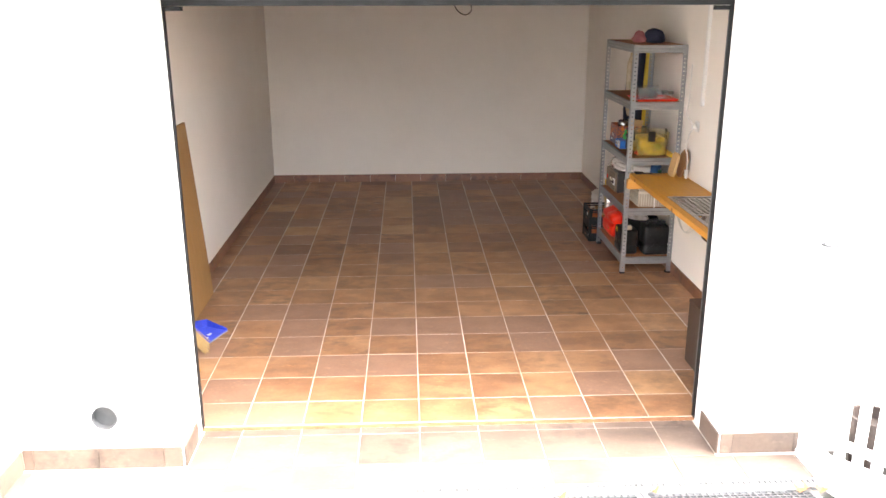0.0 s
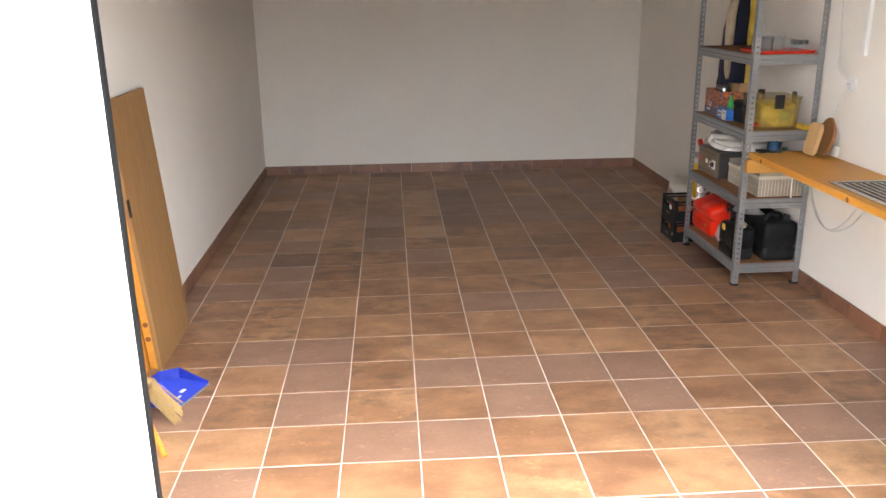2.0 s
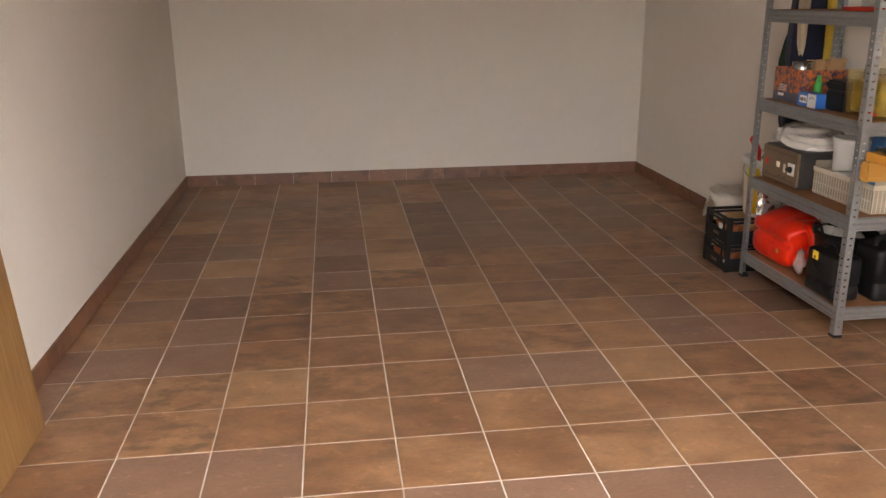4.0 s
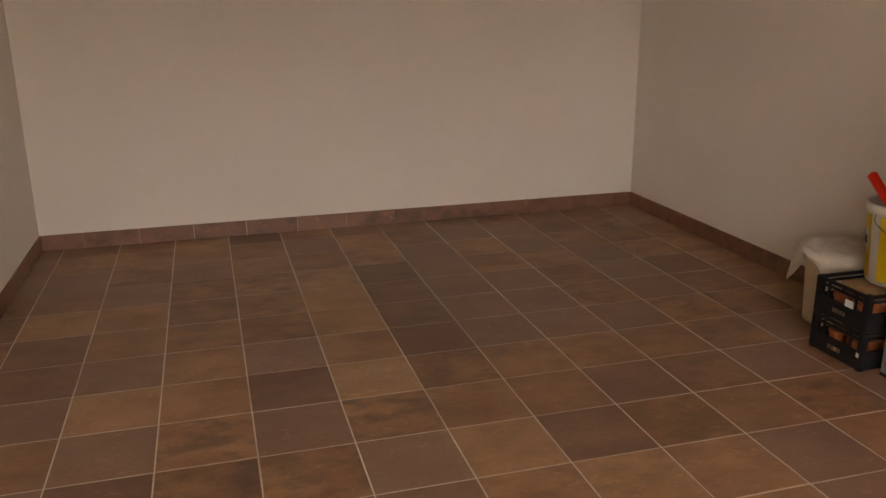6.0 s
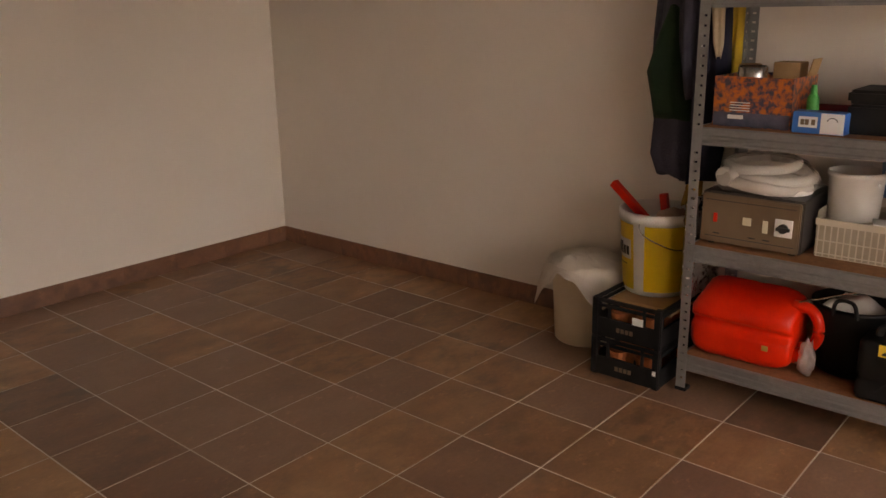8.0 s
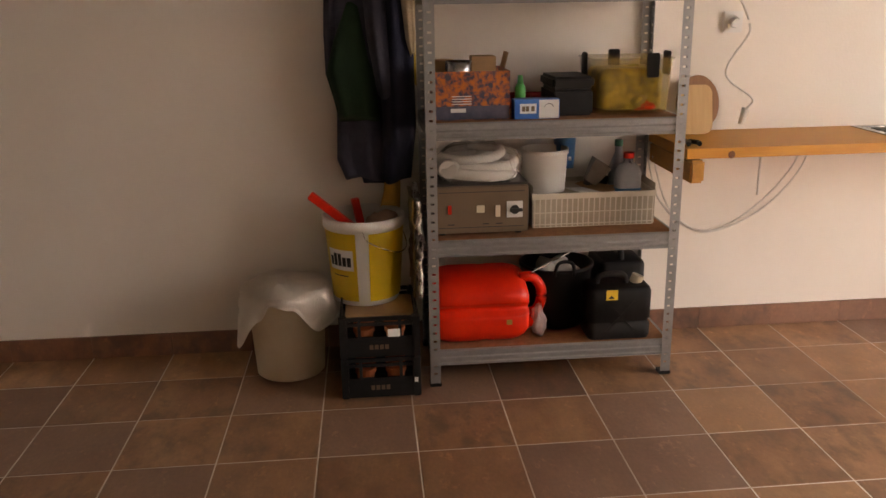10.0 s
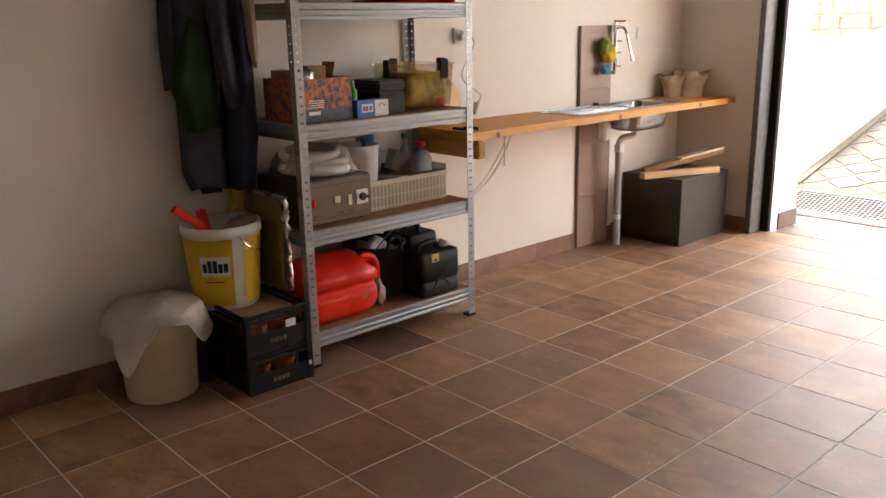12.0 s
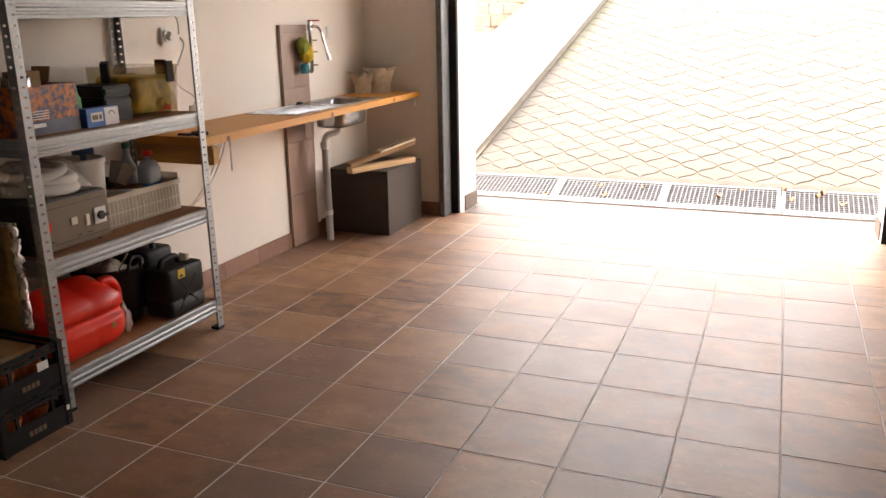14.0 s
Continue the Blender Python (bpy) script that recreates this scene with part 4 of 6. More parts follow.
part("cap", rod((0, 0, 0.216), (0, 0, 0.24), 0.017, seg=14), mat("dark_green_cap", (0.02, 0.10, 0.05), (0.03, 0.13, 0.07), 10, 0.5), bottle2, "dark green cap")
can3 = single("paint_brush_case", box(-0.02, 0.02, -0.045, 0.045, 0, 0.10), M_DARKCASE, "dark grey plastic case leaning in the basket", "case", bevel=0.004)
can3.matrix_world = pose(2.20, 6.97, SH[1] + 0.062, 12, 0, 10)

# third shelf
M_ORANGE = mat("orange_printed_card", (0.05, 0.045, 0.085), (0.56, 0.15, 0.02), 44, 0.4, lo=0.42, hi=0.58, detail=6)
M_NAVYCARD = mat("navy_printed_card", (0.045, 0.055, 0.095), (0.10, 0.10, 0.15), 20, 0.45)
cart = thing("printed_carton", "open carton printed orange and blue on the shelf", "carton", at=(0, 0, SH[2]))
ox0, ox1, oy0, oy1, oh = 1.925, 2.17, 7.36, 7.63, 0.172
part("body", tray(ox0, ox1, oy0, oy1, 0.0, oh, 0.004), M_ORANGE, cart)
part("blue_band", box(ox0 - 0.0015, ox0 - 0.0003, oy0 + 0.003, oy1 - 0.003, 0.002, 0.05), M_NAVYCARD, cart, "dark blue printed band")
part("white_sticker", box(ox0 - 0.0028, ox0 - 0.0017, oy0 + 0.16, oy0 + 0.215, 0.028, 0.042), M_WHITEINK, cart, "small white sticker")
for i in range(4):
    part("text_bar", box(ox0 - 0.0012, ox0 - 0.0002, oy0 + 0.14, oy0 + 0.21, 0.056 + i * 0.009, 0.059 + i * 0.009), M_WHITEINK, cart)
part("flap", box(-0.045, 0.045, -0.002, 0.002, 0, 0.06, m=pose(2.10, 7.36, oh - 0.002, 14, 0, 0)), M_CARD, cart, "raised cardboard flap")
single("tin_can", lathe([(0, 0), (0.05, 0), (0.05, 0.13), (0.046, 0.134), (0.046, 0.128), (0, 0.128)], 28, at=(2.02, 7.535, SH[2] + 0.07)), M_STEEL, "open grey tin can in the carton", "can", smooth=True)
single("cardboard_box", box(2.06, 2.15, 7.39, 7.48, SH[2] + 0.005, SH[2] + 0.215), M_CARD, "small brown cardboard box in the carton", "box", bevel=0.002)
single("tin_can", lathe([(0, 0), (0.04, 0), (0.04, 0.10), (0.036, 0.104), (0, 0.10)], 24, at=(2.11, 7.58, SH[2] + 0.10)), M_CARD, "brown tin in the carton", "can", smooth=True)
M_GREENPL = mat("green_plastic", (0.03, 0.33, 0.06), (0.05, 0.42, 0.09), 12, 0.45)
spray = thing("glue_bottle", "small green plastic bottle behind the blue carton", "bottle", at=(1.985, 7.312, SH[2]))
part("body", lathe([(0, 0), (0.019, 0), (0.02, 0.07), (0.02, 0.105), (0.013, 0.12), (0, 0.121)], 18), M_GREENPL, spray, smooth=True)
part("nozzle", rod((0, 0, 0.115), (0, 0, 0.15), 0.012, 0.009), M_GREENPL, spray)
M_BLUECARD = mat("blue_card", (0.02, 0.13, 0.46), (0.03, 0.17, 0.54), 10, 0.45)
bb = thing("blue_carton", "small blue and white carton at the shelf's edge", "carton", at=(0, -0.018, SH[2]))
part("body", box(1.905, 1.965, 7.20, 7.365, 0, 0.07), M_BLUECARD, bb, bevel=0.0015)
part("white_end", box(1.9036, 1.9048, 7.203, 7.275, 0.002, 0.068), M_WHITEINK, bb, "white end with a grey mark")
part("label", box(1.9036, 1.9048, 7.285, 7.345, 0.02, 0.055), M_WHITEINK, bb, "white label with grey bars")
for yy in (7.298, 7.318, 7.332):
    part("text_bar", box(1.9026, 1.9035, yy - 0.006, yy + 0.006, 0.028, 0.046), M_TAUPE, bb)
ringmark = tube([(1.9032, 7.239 + 0.015 * math.cos(a), 0.042 + 0.012 * math.sin(a)) for a in [math.pi * i / 8 for i in range(9)]], 0.0012, 5)
part("round_mark", ringmark, M_INK, bb)
case = thing("tool_case", "black plastic tool case on the shelf", "case", at=(0, 0, SH[2]))
part("body", box(1.955, 2.18, 7.045, 7.195, 0, 0.095), M_BLACKPL, case, bevel=0.008)
part("lid", box(1.952, 2.183, 7.042, 7.198, 0.098, 0.142), M_BLACKPL, case, bevel=0.01)
single("red_cloth_roll", rod((2.22, 7.05, SH[2] + 0.101), (2.22, 7.36, SH[2] + 0.101), 0.032, seg=14), mat("dark_red_cloth", (0.16, 0.012, 0.015), (0.24, 0.02, 0.025), 20, 0.9),
       "dark red rolled cloth behind the case", "cloth").matrix_world = pose(0, 0, -0.069)
M_AMBER = mat("clear_tub_plastic", (0.62, 0.44, 0.10), (0.70, 0.52, 0.16), 6, 0.1, alpha=0.22)
M_YELLOWSTUFF = mat("yellow_bags", (0.30, 0.17, 0.015), (0.55, 0.38, 0.05), 16, 0.6, bump=0.5, bscale=25)
tubby = thing("clear_tub", "clear plastic storage tub full of yellow things, with black clips", "tub", at=(2.075, 6.895, SH[2]))


def tub_ring(w, d, z):
    return [(x, y, z) for x, y in loop_outline(w, d, 0.035)]


part("body", loft([tub_ring(0.24, 0.255, 0), tub_ring(0.255, 0.27, 0.008), tub_ring(0.275, 0.295, 0.195), tub_ring(0.285, 0.305, 0.198), tub_ring(0.285, 0.305, 0.204),
     tub_ring(0.27, 0.29, 0.204), tub_ring(0.25, 0.265, 0.012), tub_ring(0.23, 0.245, 0.01)]), M_AMBER, tubby, smooth=True)
for sx, sy, w in ((-0.146, -0.06, 0.045), (0.146, 0.0, 0.045), (-0.02, -0.156, 0.06), (0.0, 0.156, 0.045)):
    if abs(sx) > 0.1:
        part("clip", box(sx - 0.006, sx + 0.006, sy - w / 2, sy + w / 2, 0.135, 0.222), M_BLACKPL, tubby, "black clip", bevel=0.003)
    else:
        part("clip", box(sx - w / 2, sx + w / 2, sy - 0.006, sy + 0.006, 0.135, 0.222), M_BLACKPL, tubby, "black clip", bevel=0.003)
for k, (dx, dy, w, d, h, mt) in enumerate(((0.04, -0.05, 0.15, 0.14, 0.18, M_OLIVE), (0.0, 0.075, 0.17, 0.10, 0.16, M_YELLOWSTUFF), (-0.06, -0.03, 0.11, 0.13, 0.10, M_MUSTARD),
                                          (-0.06, -0.05, 0.12, 0.14, 0.05, M_REDPL))):
    crumpled(w, d, h, 21 + k, mt, "packet", "yellow crumpled packet inside the clear tub" if mt != M_REDPL else "red packet at the bottom of the clear tub", "packet",
             (2.075 + dx, 6.895 + dy, SH[2] + 0.013), 30 * k)
fill = single("packet_pile", soft_block(0.225, 0.235, 0.15, 0.03, 0.02), mat("yellow_and_olive_packets", (0.16, 0.115, 0.01), (0.62, 0.43, 0.03), 13, 0.35, bump=0.8, bscale=14, lo=0.4, hi=0.6),
              "pile of yellow and olive packets filling the clear tub", "packets", smooth=True)
fill.matrix_world = pose(2.075, 6.895, SH[2] + 0.014)
level = single("spirit_level", box(2.225, 2.268, 6.745, 7.03, SH[2] + 0.001, SH[2] + 0.026), M_LABELY, "yellow spirit level lying behind the tub", "tool", bevel=0.002)

# second shelf: red tray with glasses
tray_ob = single("serving_tray", tray(1.93, 2.25, 6.77, 7.08, SH[3], SH[3] + 0.018, 0.004, 0.012), M_REDPL, "orange-red tray holding drinking glasses", "tray")
M_GLASS = mat("clear_glass", (0.80, 0.80, 0.78), (0.86, 0.86, 0.84), 8, 0.06, alpha=0.09)
M_LID = mat("dark_metal_lid", (0.06, 0.055, 0.05), (0.1, 0.09, 0.08), 20, 0.4, metal=0.6)


def glass(x, y, h, r):
    g = single("drinking_glass", lathe([(0, 0), (r * 0.85, 0), (r, h * 0.1), (r * 1.05, h), (r * 0.97, h), (r * 0.9, h * 0.12), (0, h * 0.09)], 20), M_GLASS,
               "clear drinking glass on the red tray", "glass", "glasses on the tray", smooth=True)
    g.matrix_world = pose(x, y, SH[3] + 0.0045)


for i, (x, y, h, r) in enumerate(((1.965, 6.82, 0.095, 0.032), (2.035, 6.81, 0.1, 0.033), (2.0, 6.89, 0.105, 0.034), (2.075, 6.88, 0.095, 0.033), (1.965, 6.96, 0.1, 0.033),
                                  (2.04, 6.965, 0.11, 0.035), (2.10, 6.80, 0.085, 0.028), (2.115, 6.96, 0.11, 0.034))):
    glass(x, y, h, r)
for x, y in ((2.165, 6.82), (2.215, 6.835), (2.185, 6.90)):
    j = thing("preserving_jar", "small glass jar with a dark metal lid", "jar", "jars on the tray", at=(x, y, SH[3] + 0.0045))
    part("jar", lathe([(0, 0), (0.022, 0), (0.024, 0.005), (0.024, 0.05), (0, 0.05)], 18), M_GLASS, j, smooth=True)
    part("lid", lathe([(0.025, 0.048), (0.0255, 0.07), (0.022, 0.074), (0, 0.074)], 18), M_LID, j, "dark metal lid")
# top shelf: crumpled bag
M_NAVY = mat("navy_fabric", (0.016, 0.022, 0.05), (0.035, 0.045, 0.085), 14, 0.9, bump=0.4, bscale=60)
M_PINK = mat("faded_pink_fabric", (0.28, 0.09, 0.10), (0.38, 0.15, 0.15), 16, 0.9)
crumpled(0.15, 0.2, 0.13, 6, M_NAVY, "fabric_bag", "crumpled navy fabric bag on the top shelf", "bag", (2.12, 7.08, SH[4]), 10)
crumpled(0.08, 0.12, 0.12, 17, M_PINK, "fabric_bag", "small faded pink bag beside the navy one", "bag", (2.0, 7.12, SH[4]), 40)

# ---- coats on the wall beside the shelves ----
M_COAT = mat("dark_slate_cloth", (0.034, 0.034, 0.056), (0.054, 0.054, 0.082), 9, 0.95, bump=0.3, bscale=90)
M_GREENC = mat("dark_green_cloth", (0.006, 0.026, 0.010), (0.011, 0.040, 0.016), 9, 0.95, bump=0.3, bscale=90)
M_NAVYC = mat("midnight_cloth", (0.008, 0.010, 0.028), (0.014, 0.017, 0.042), 9, 0.95, bump=0.3, bscale=90)
M_YELLOWCOAT = mat("yellow_oilskin", (0.50, 0.31, 0.015), (0.60, 0.40, 0.03), 9, 0.55, bump=0.3, bscale=30)
M_BEIGEC = mat("beige_towel", (0.42, 0.33, 0.22), (0.52, 0.42, 0.3), 12, 0.95, bump=0.4, bscale=120)


def hanging(name, label, category, parts, hook):
    """A garment hung from a hook on the east wall; each part is rows of (y, z, half width, half depth, x)."""
    g = thing(name, label, category)
    for pname, rows, material, seed, plab in parts:
        rings, n, steps = [], 36, 5
        for (r0, r1) in zip(rows, rows[1:]):
            for k in range(steps + (r1 is rows[-1])):
                f = k / steps
                f = f * f * (3 - 2 * f) * 0.5 + f * 0.5
                y, z, hw, hd, x = (p + (q - p) * f for p, q in zip(r0, r1))
                ring = []
                for i in range(n):
                    a = 2 * math.pi * i / n
                    fold = 1 + 0.20 * noise.noise(Vector((2.2 * math.cos(a) + seed, 2.2 * math.sin(a), z * 1.6))) + 0.16 * math.sin(5 * a + seed + 2.5 * z)
                    px = min(x - hd * fold * math.cos(a), X1 - 0.012)
                    ring.append((px, y + hw * (0.9 + 0.1 * fold) * math.sin(a), z + 0.012 * math.sin(2 * a + seed)))
                rings.append(ring)
        part(pname, loft(rings), material, g, plab, smooth=True)
    part("hook", tube([(X1 - 0.001, hook[0], hook[1]), (X1 - 0.04, hook[0], hook[1] - 0.005), (X1 - 0.05, hook[0], hook[1] + 0.03)], 0.005, 6), M_CHROME, g, "metal coat hook")


hanging("coat", "dark slate coat with a green lining hanging on the wall", "coat",
        (("body", ((7.90, 1.87, 0.045, 0.03, 2.25), (7.90, 1.70, 0.085, 0.05, 2.235), (7.905, 1.30, 0.082, 0.06, 2.225), (7.905, 1.02, 0.088, 0.06, 2.215), (7.905, 0.84, 0.096, 0.06, 2.21), (7.885, 0.76, 0.085, 0.05, 2.21)), M_COAT, 0.4, ""),
         ("sleeve", ((7.955, 1.76, 0.03, 0.03, 2.25), (7.975, 1.55, 0.040, 0.04, 2.24), (7.992, 1.33, 0.036, 0.038, 2.235), (8.000, 1.17, 0.028, 0.03, 2.23)), M_COAT, 2.2, ""),
         ("sleeve", ((7.85, 1.83, 0.03, 0.03, 2.18), (7.84, 1.60, 0.044, 0.042, 2.145), (7.825, 1.30, 0.040, 0.036, 2.125), (7.80, 1.09, 0.030, 0.028, 2.12)), M_COAT, 4.1, ""),
         ("lining", ((7.915, 1.42, 0.03, 0.02, 2.19), (7.925, 1.30, 0.066, 0.04, 2.185), (7.935, 1.18, 0.090, 0.046, 2.18), (7.915, 1.08, 0.084, 0.046, 2.175), (7.905, 1.00, 0.078, 0.04, 2.175)), M_GREENC, 1.1, "dark green cloth")), (7.92, 1.88))
hanging("work_jacket", "midnight blue work jacket hanging beside the coat", "jacket",
        (("body", ((7.765, 1.87, 0.035, 0.04, 2.20), (7.765, 1.60, 0.062, 0.075, 2.18), (7.752, 1.25, 0.064, 0.08, 2.17), (7.752, 0.95, 0.066, 0.08, 2.175), (7.768, 0.76, 0.058, 0.07, 2.18)), M_NAVYC, 3.3, ""),
         ("lower_hem", ((7.86, 0.98, 0.05, 0.02, 2.27), (7.865, 0.80, 0.055, 0.022, 2.27), (7.855, 0.735, 0.045, 0.02, 2.265)), M_NAVYC, 0.9, "")), (7.78, 1.88))
hanging("raincoat", "yellow raincoat hanging behind the shelving unit", "raincoat",
        (("body", ((7.705, 1.87, 0.022, 0.02, 2.262), (7.705, 1.55, 0.03, 0.032, 2.262), (7.705, 1.12, 0.03, 0.034, 2.262)), M_YELLOWCOAT, 1.7, ""),), (7.70, 1.9))
hanging("towel", "beige cloth with a pointed end hanging over the jacket", "cloth",
        (("body", ((7.735, 1.86, 0.016, 0.02, 2.14), (7.728, 1.70, 0.03, 0.03, 2.105), (7.712, 1.45, 0.024, 0.026, 2.10), (7.702, 1.30, 0.019, 0.02, 2.10), (7.698, 1.245, 0.008, 0.01, 2.10)), M_BEIGEC, 2.7, ""),), (7.735, 1.9))
M_OCHRE = mat("ochre_glove_leather", (0.40, 0.22, 0.03), (0.5, 0.3, 0.06), 14, 0.8)
hanging("work_glove", "ochre leather work glove hanging under the jacket", "glove", (("body", ((7.785, 0.79, 0.03, 0.02, 2.17), (7.79, 0.72, 0.034, 0.024, 2.17), (7.80, 0.655, 0.04, 0.022, 2.17)), M_OCHRE, 1.2, ""),), (7.79, 0.80))

# ---- bin, crates and bucket beside the shelves ----
M_BIN = mat("dirty_cream_plastic", (0.74, 0.61, 0.43), (0.82, 0.71, 0.54), 7, 0.6, bump=0.1, bscale=40)
M_CLOTH = mat("white_cotton_cloth", (0.85, 0.77, 0.69), (0.91, 0.84, 0.76), 10, 0.95, bump=0.3, bscale=140)
BCX, BCY = 2.10, 8.225
pailw = thing("plastic_bin", "dirty cream plastic bin covered with a cloth, on the floor", "bin", at=(BCX, BCY, 0.0))
part("body", lathe([(0, 0), (0.130, 0), (0.136, 0.006), (0.152, 0.322), (0.160, 0.324), (0.160, 0.352), (0.151, 0.352), (0.132, 0.02), (0, 0.018)], 44), M_BIN, pailw, smooth=True)
part("rim_band", lathe([(0.1605, 0.320), (0.163, 0.324), (0.163, 0.348), (0.1605, 0.354)], 44), M_BIN, pailw, smooth=True)
# cloth laid over the bin: its corners hang low, and one edge is folded back over the rim
DROPS = ((0, 0.12), (45, 0.11), (90, 0.10), (128, 0.215), (150, 0.10), (166, 0.035), (190, 0.05), (222, 0.16), (262, 0.10), (300, 0.14), (330, 0.12), (360, 0.12))


def drop_at(deg):
    for (a, p), (b, q) in zip(DROPS, DROPS[1:]):
        if a <= deg <= b:
            f = (deg - a) / (b - a)
            f = f * f * (3 - 2 * f)
            return p + (q - p) * f
    return 0.12


bm = bmesh.new()
R, NA, NT, ND = 0.166, 120, 8, 9
top_v = bm.verts.new((0, 0, 0.382))
rings = []
for k in range(1, NT + ND + 1):
    ring = []
    for i in range(NA):
        deg = 360 * i / NA
        a = radians(deg)
        wave = noise.noise(Vector((1.7 * math.cos(a), 1.7 * math.sin(a), k * 0.22)))
        fine = noise.noise(Vector((5 * math.cos(a), 5 * math.sin(a), k * 0.5 + 4)))
        if k <= NT:
            r = R * k / NT
            z = 0.382 - 0.018 * (k / NT) ** 3 + 0.012 * wave * (k / NT) + 0.005 * fine
        else:
            t = (k - NT) / ND
            d = drop_at(deg) * t
            r = R + 0.012 * min(1, 5 * t) + 0.17 * d + 0.016 * math.sin(6 * a + 0.7) * min(1, d * 9) + 0.010 * fine * t
            z = 0.364 - d * 0.97 + 0.012 * wave * (1 - t) + 0.004 * fine
        ring.append(bm.verts.new((r * math.cos(a), r * math.sin(a), z)))
    rings.append(ring)
for i in range(NA):
    bm.faces.new((top_v, rings[0][i], rings[0][(i + 1) % NA]))
for p, q in zip(rings, rings[1:]):
    for i in range(NA):
        bm.faces.new((p[i], q[i], q[(i + 1) % NA], p[(i + 1) % NA]))
bmesh.ops.solidify(bm, geom=bm.faces[:], thickness=0.0025)
drape = thing("cover_cloth", "white cotton cloth draped over the bin, one edge folded back", "cloth", at=(BCX, BCY, 0.004))
part("sheet", bm, M_CLOTH, drape, smooth=True)
# the folded-back triangle
bm = bmesh.new()
rows = []
for j in range(9):
    v = j / 8
    row = []
    for i in range(11):
        u = i / 10 - 0.5
        a = radians(172 + 52 * u * (1 - 0.75 * v))
        r = R + 0.020 - 0.125 * v
        z = 0.366 + 0.034 * math.sin(math.pi * min(1, v * 1.15)) * (1 - 1.2 * abs(u)) + 0.018 * v + 0.006 * noise.noise(Vector((u * 5, v * 5, 2)))
        row.append(bm.verts.new((r * math.cos(a), r * math.sin(a), z)))
    rows.append(row)
for p, q in zip(rows, rows[1:]):
    for i in range(10):
        bm.faces.new((p[i], p[i + 1], q[i + 1], q[i]))
bmesh.ops.solidify(bm, geom=bm.faces[:], thickness=0.003)
part("folded_edge", bm, M_CLOTH, drape, smooth=True)


def veg_crate(z, label):
    c = thing("vegetable_crate", label, "crate", "stacked crates", at=(1.963, 7.862, z))
    w, d, h = 0.35, 0.298, 0.163
    part("base", box(-w / 2 + 0.01, w / 2 - 0.01, -d / 2 + 0.01, d / 2 - 0.01, 0.0, 0.008), M_BLACKPL, c)
    for sx in (-1, 1):
        for sy in (-1, 1):
            part("corner_post", box(*sorted((sx * w / 2, sx * (w / 2 - 0.03))), *sorted((sy * d / 2, sy * (d / 2 - 0.03))), 0.0, h + 0.0), M_BLACKPL, c, bevel=0.004)
    for s in (-1, 1):
        for z0, z1 in ((0.004, 0.082), (0.126, 0.138), (h - 0.018, h - 0.002)):
            part("side_slat", box(*sorted((s * (w / 2 - 0.004), s * (w / 2 - 0.012))), -d / 2 + 0.03, d / 2 - 0.03, z0, z1), M_BLACKPL, c)
            part("end_slat", box(-w / 2 + 0.03, w / 2 - 0.03, *sorted((s * (d / 2 - 0.004), s * (d / 2 - 0.012))), z0, z1), M_BLACKPL, c)
        for k in (-0.075, 0.075):
            part("strut", box(*sorted((s * (w / 2 - 0.0045), s * (w / 2 - 0.0115))), k - 0.006, k + 0.006, 0.05, h - 0.01), M_BLACKPL, c)
    for k in range(4):
        part("moulded_mark", box(-w / 2 + 0.0015, -w / 2 + 0.0035, -0.032 + 0.019 * k, -0.018 + 0.019 * k, 0.034, 0.052), M_TAUPE, c, "pale moulded lettering")
    return c


lower = veg_crate(0.0, "black plastic vegetable crate on the floor under another")
upper = veg_crate(0.164, "black plastic vegetable crate with a white label, stacked")
part("label", box(-0.1765, -0.1745, -0.075, -0.03, 0.083, 0.113), M_WHITEINK, upper, "white paper label")
part("label", box(-0.1765, -0.1745, -0.138, -0.124, 0.06, 0.078), M_WHITEINK, lower, "white tag")
M_ONION = mat("terracotta_clay", (0.36, 0.09, 0.025), (0.46, 0.14, 0.045), 9, 0.7)
for zc in (0.0, 0.164):
    for k in range(8):
        x, y = 1.855 + 0.075 * (k % 4), 7.805 + 0.115 * (k // 4)
        single("clay_pot", lathe([(0, 0), (0.024, 0), (0.036, 0.075), (0.04, 0.076), (0.04, 0.092), (0.034, 0.092), (0.022, 0.006), (0, 0.006)], 14, at=(x, y, zc + 0.0085)), M_ONION,
               "small orange clay pot in the black crate", "pot", "clay pots in the crates")
single("cardboard_sheet", box(1.90, 2.115, 7.73, 7.99, 0.2655, 0.2945), M_CARD, "brown cardboard sheet laid over the pots in the crate", "cardboard", bevel=0.002)
M_BUCKY = mat("yellow_bucket_print", (0.62, 0.41, 0.012), (0.70, 0.47, 0.02), 9, 0.4)
BKX, BKY, BKZ = 2.115, 7.905, 0.295
bucket = thing("builders_bucket", "yellow and white plastic builder's bucket standing on the crates", "bucket", at=(BKX, BKY, BKZ))
bucket.scale = (1.1, 1.1, 1.10)
part("shell", lathe([(0, 0), (0.113, 0), (0.118, 0.006), (0.138, 0.275), (0.146, 0.277), (0.146, 0.312), (0.137, 0.312), (0.115, 0.02), (0, 0.018)], 44), M_WHITEPL, bucket, "white plastic shell", smooth=True)


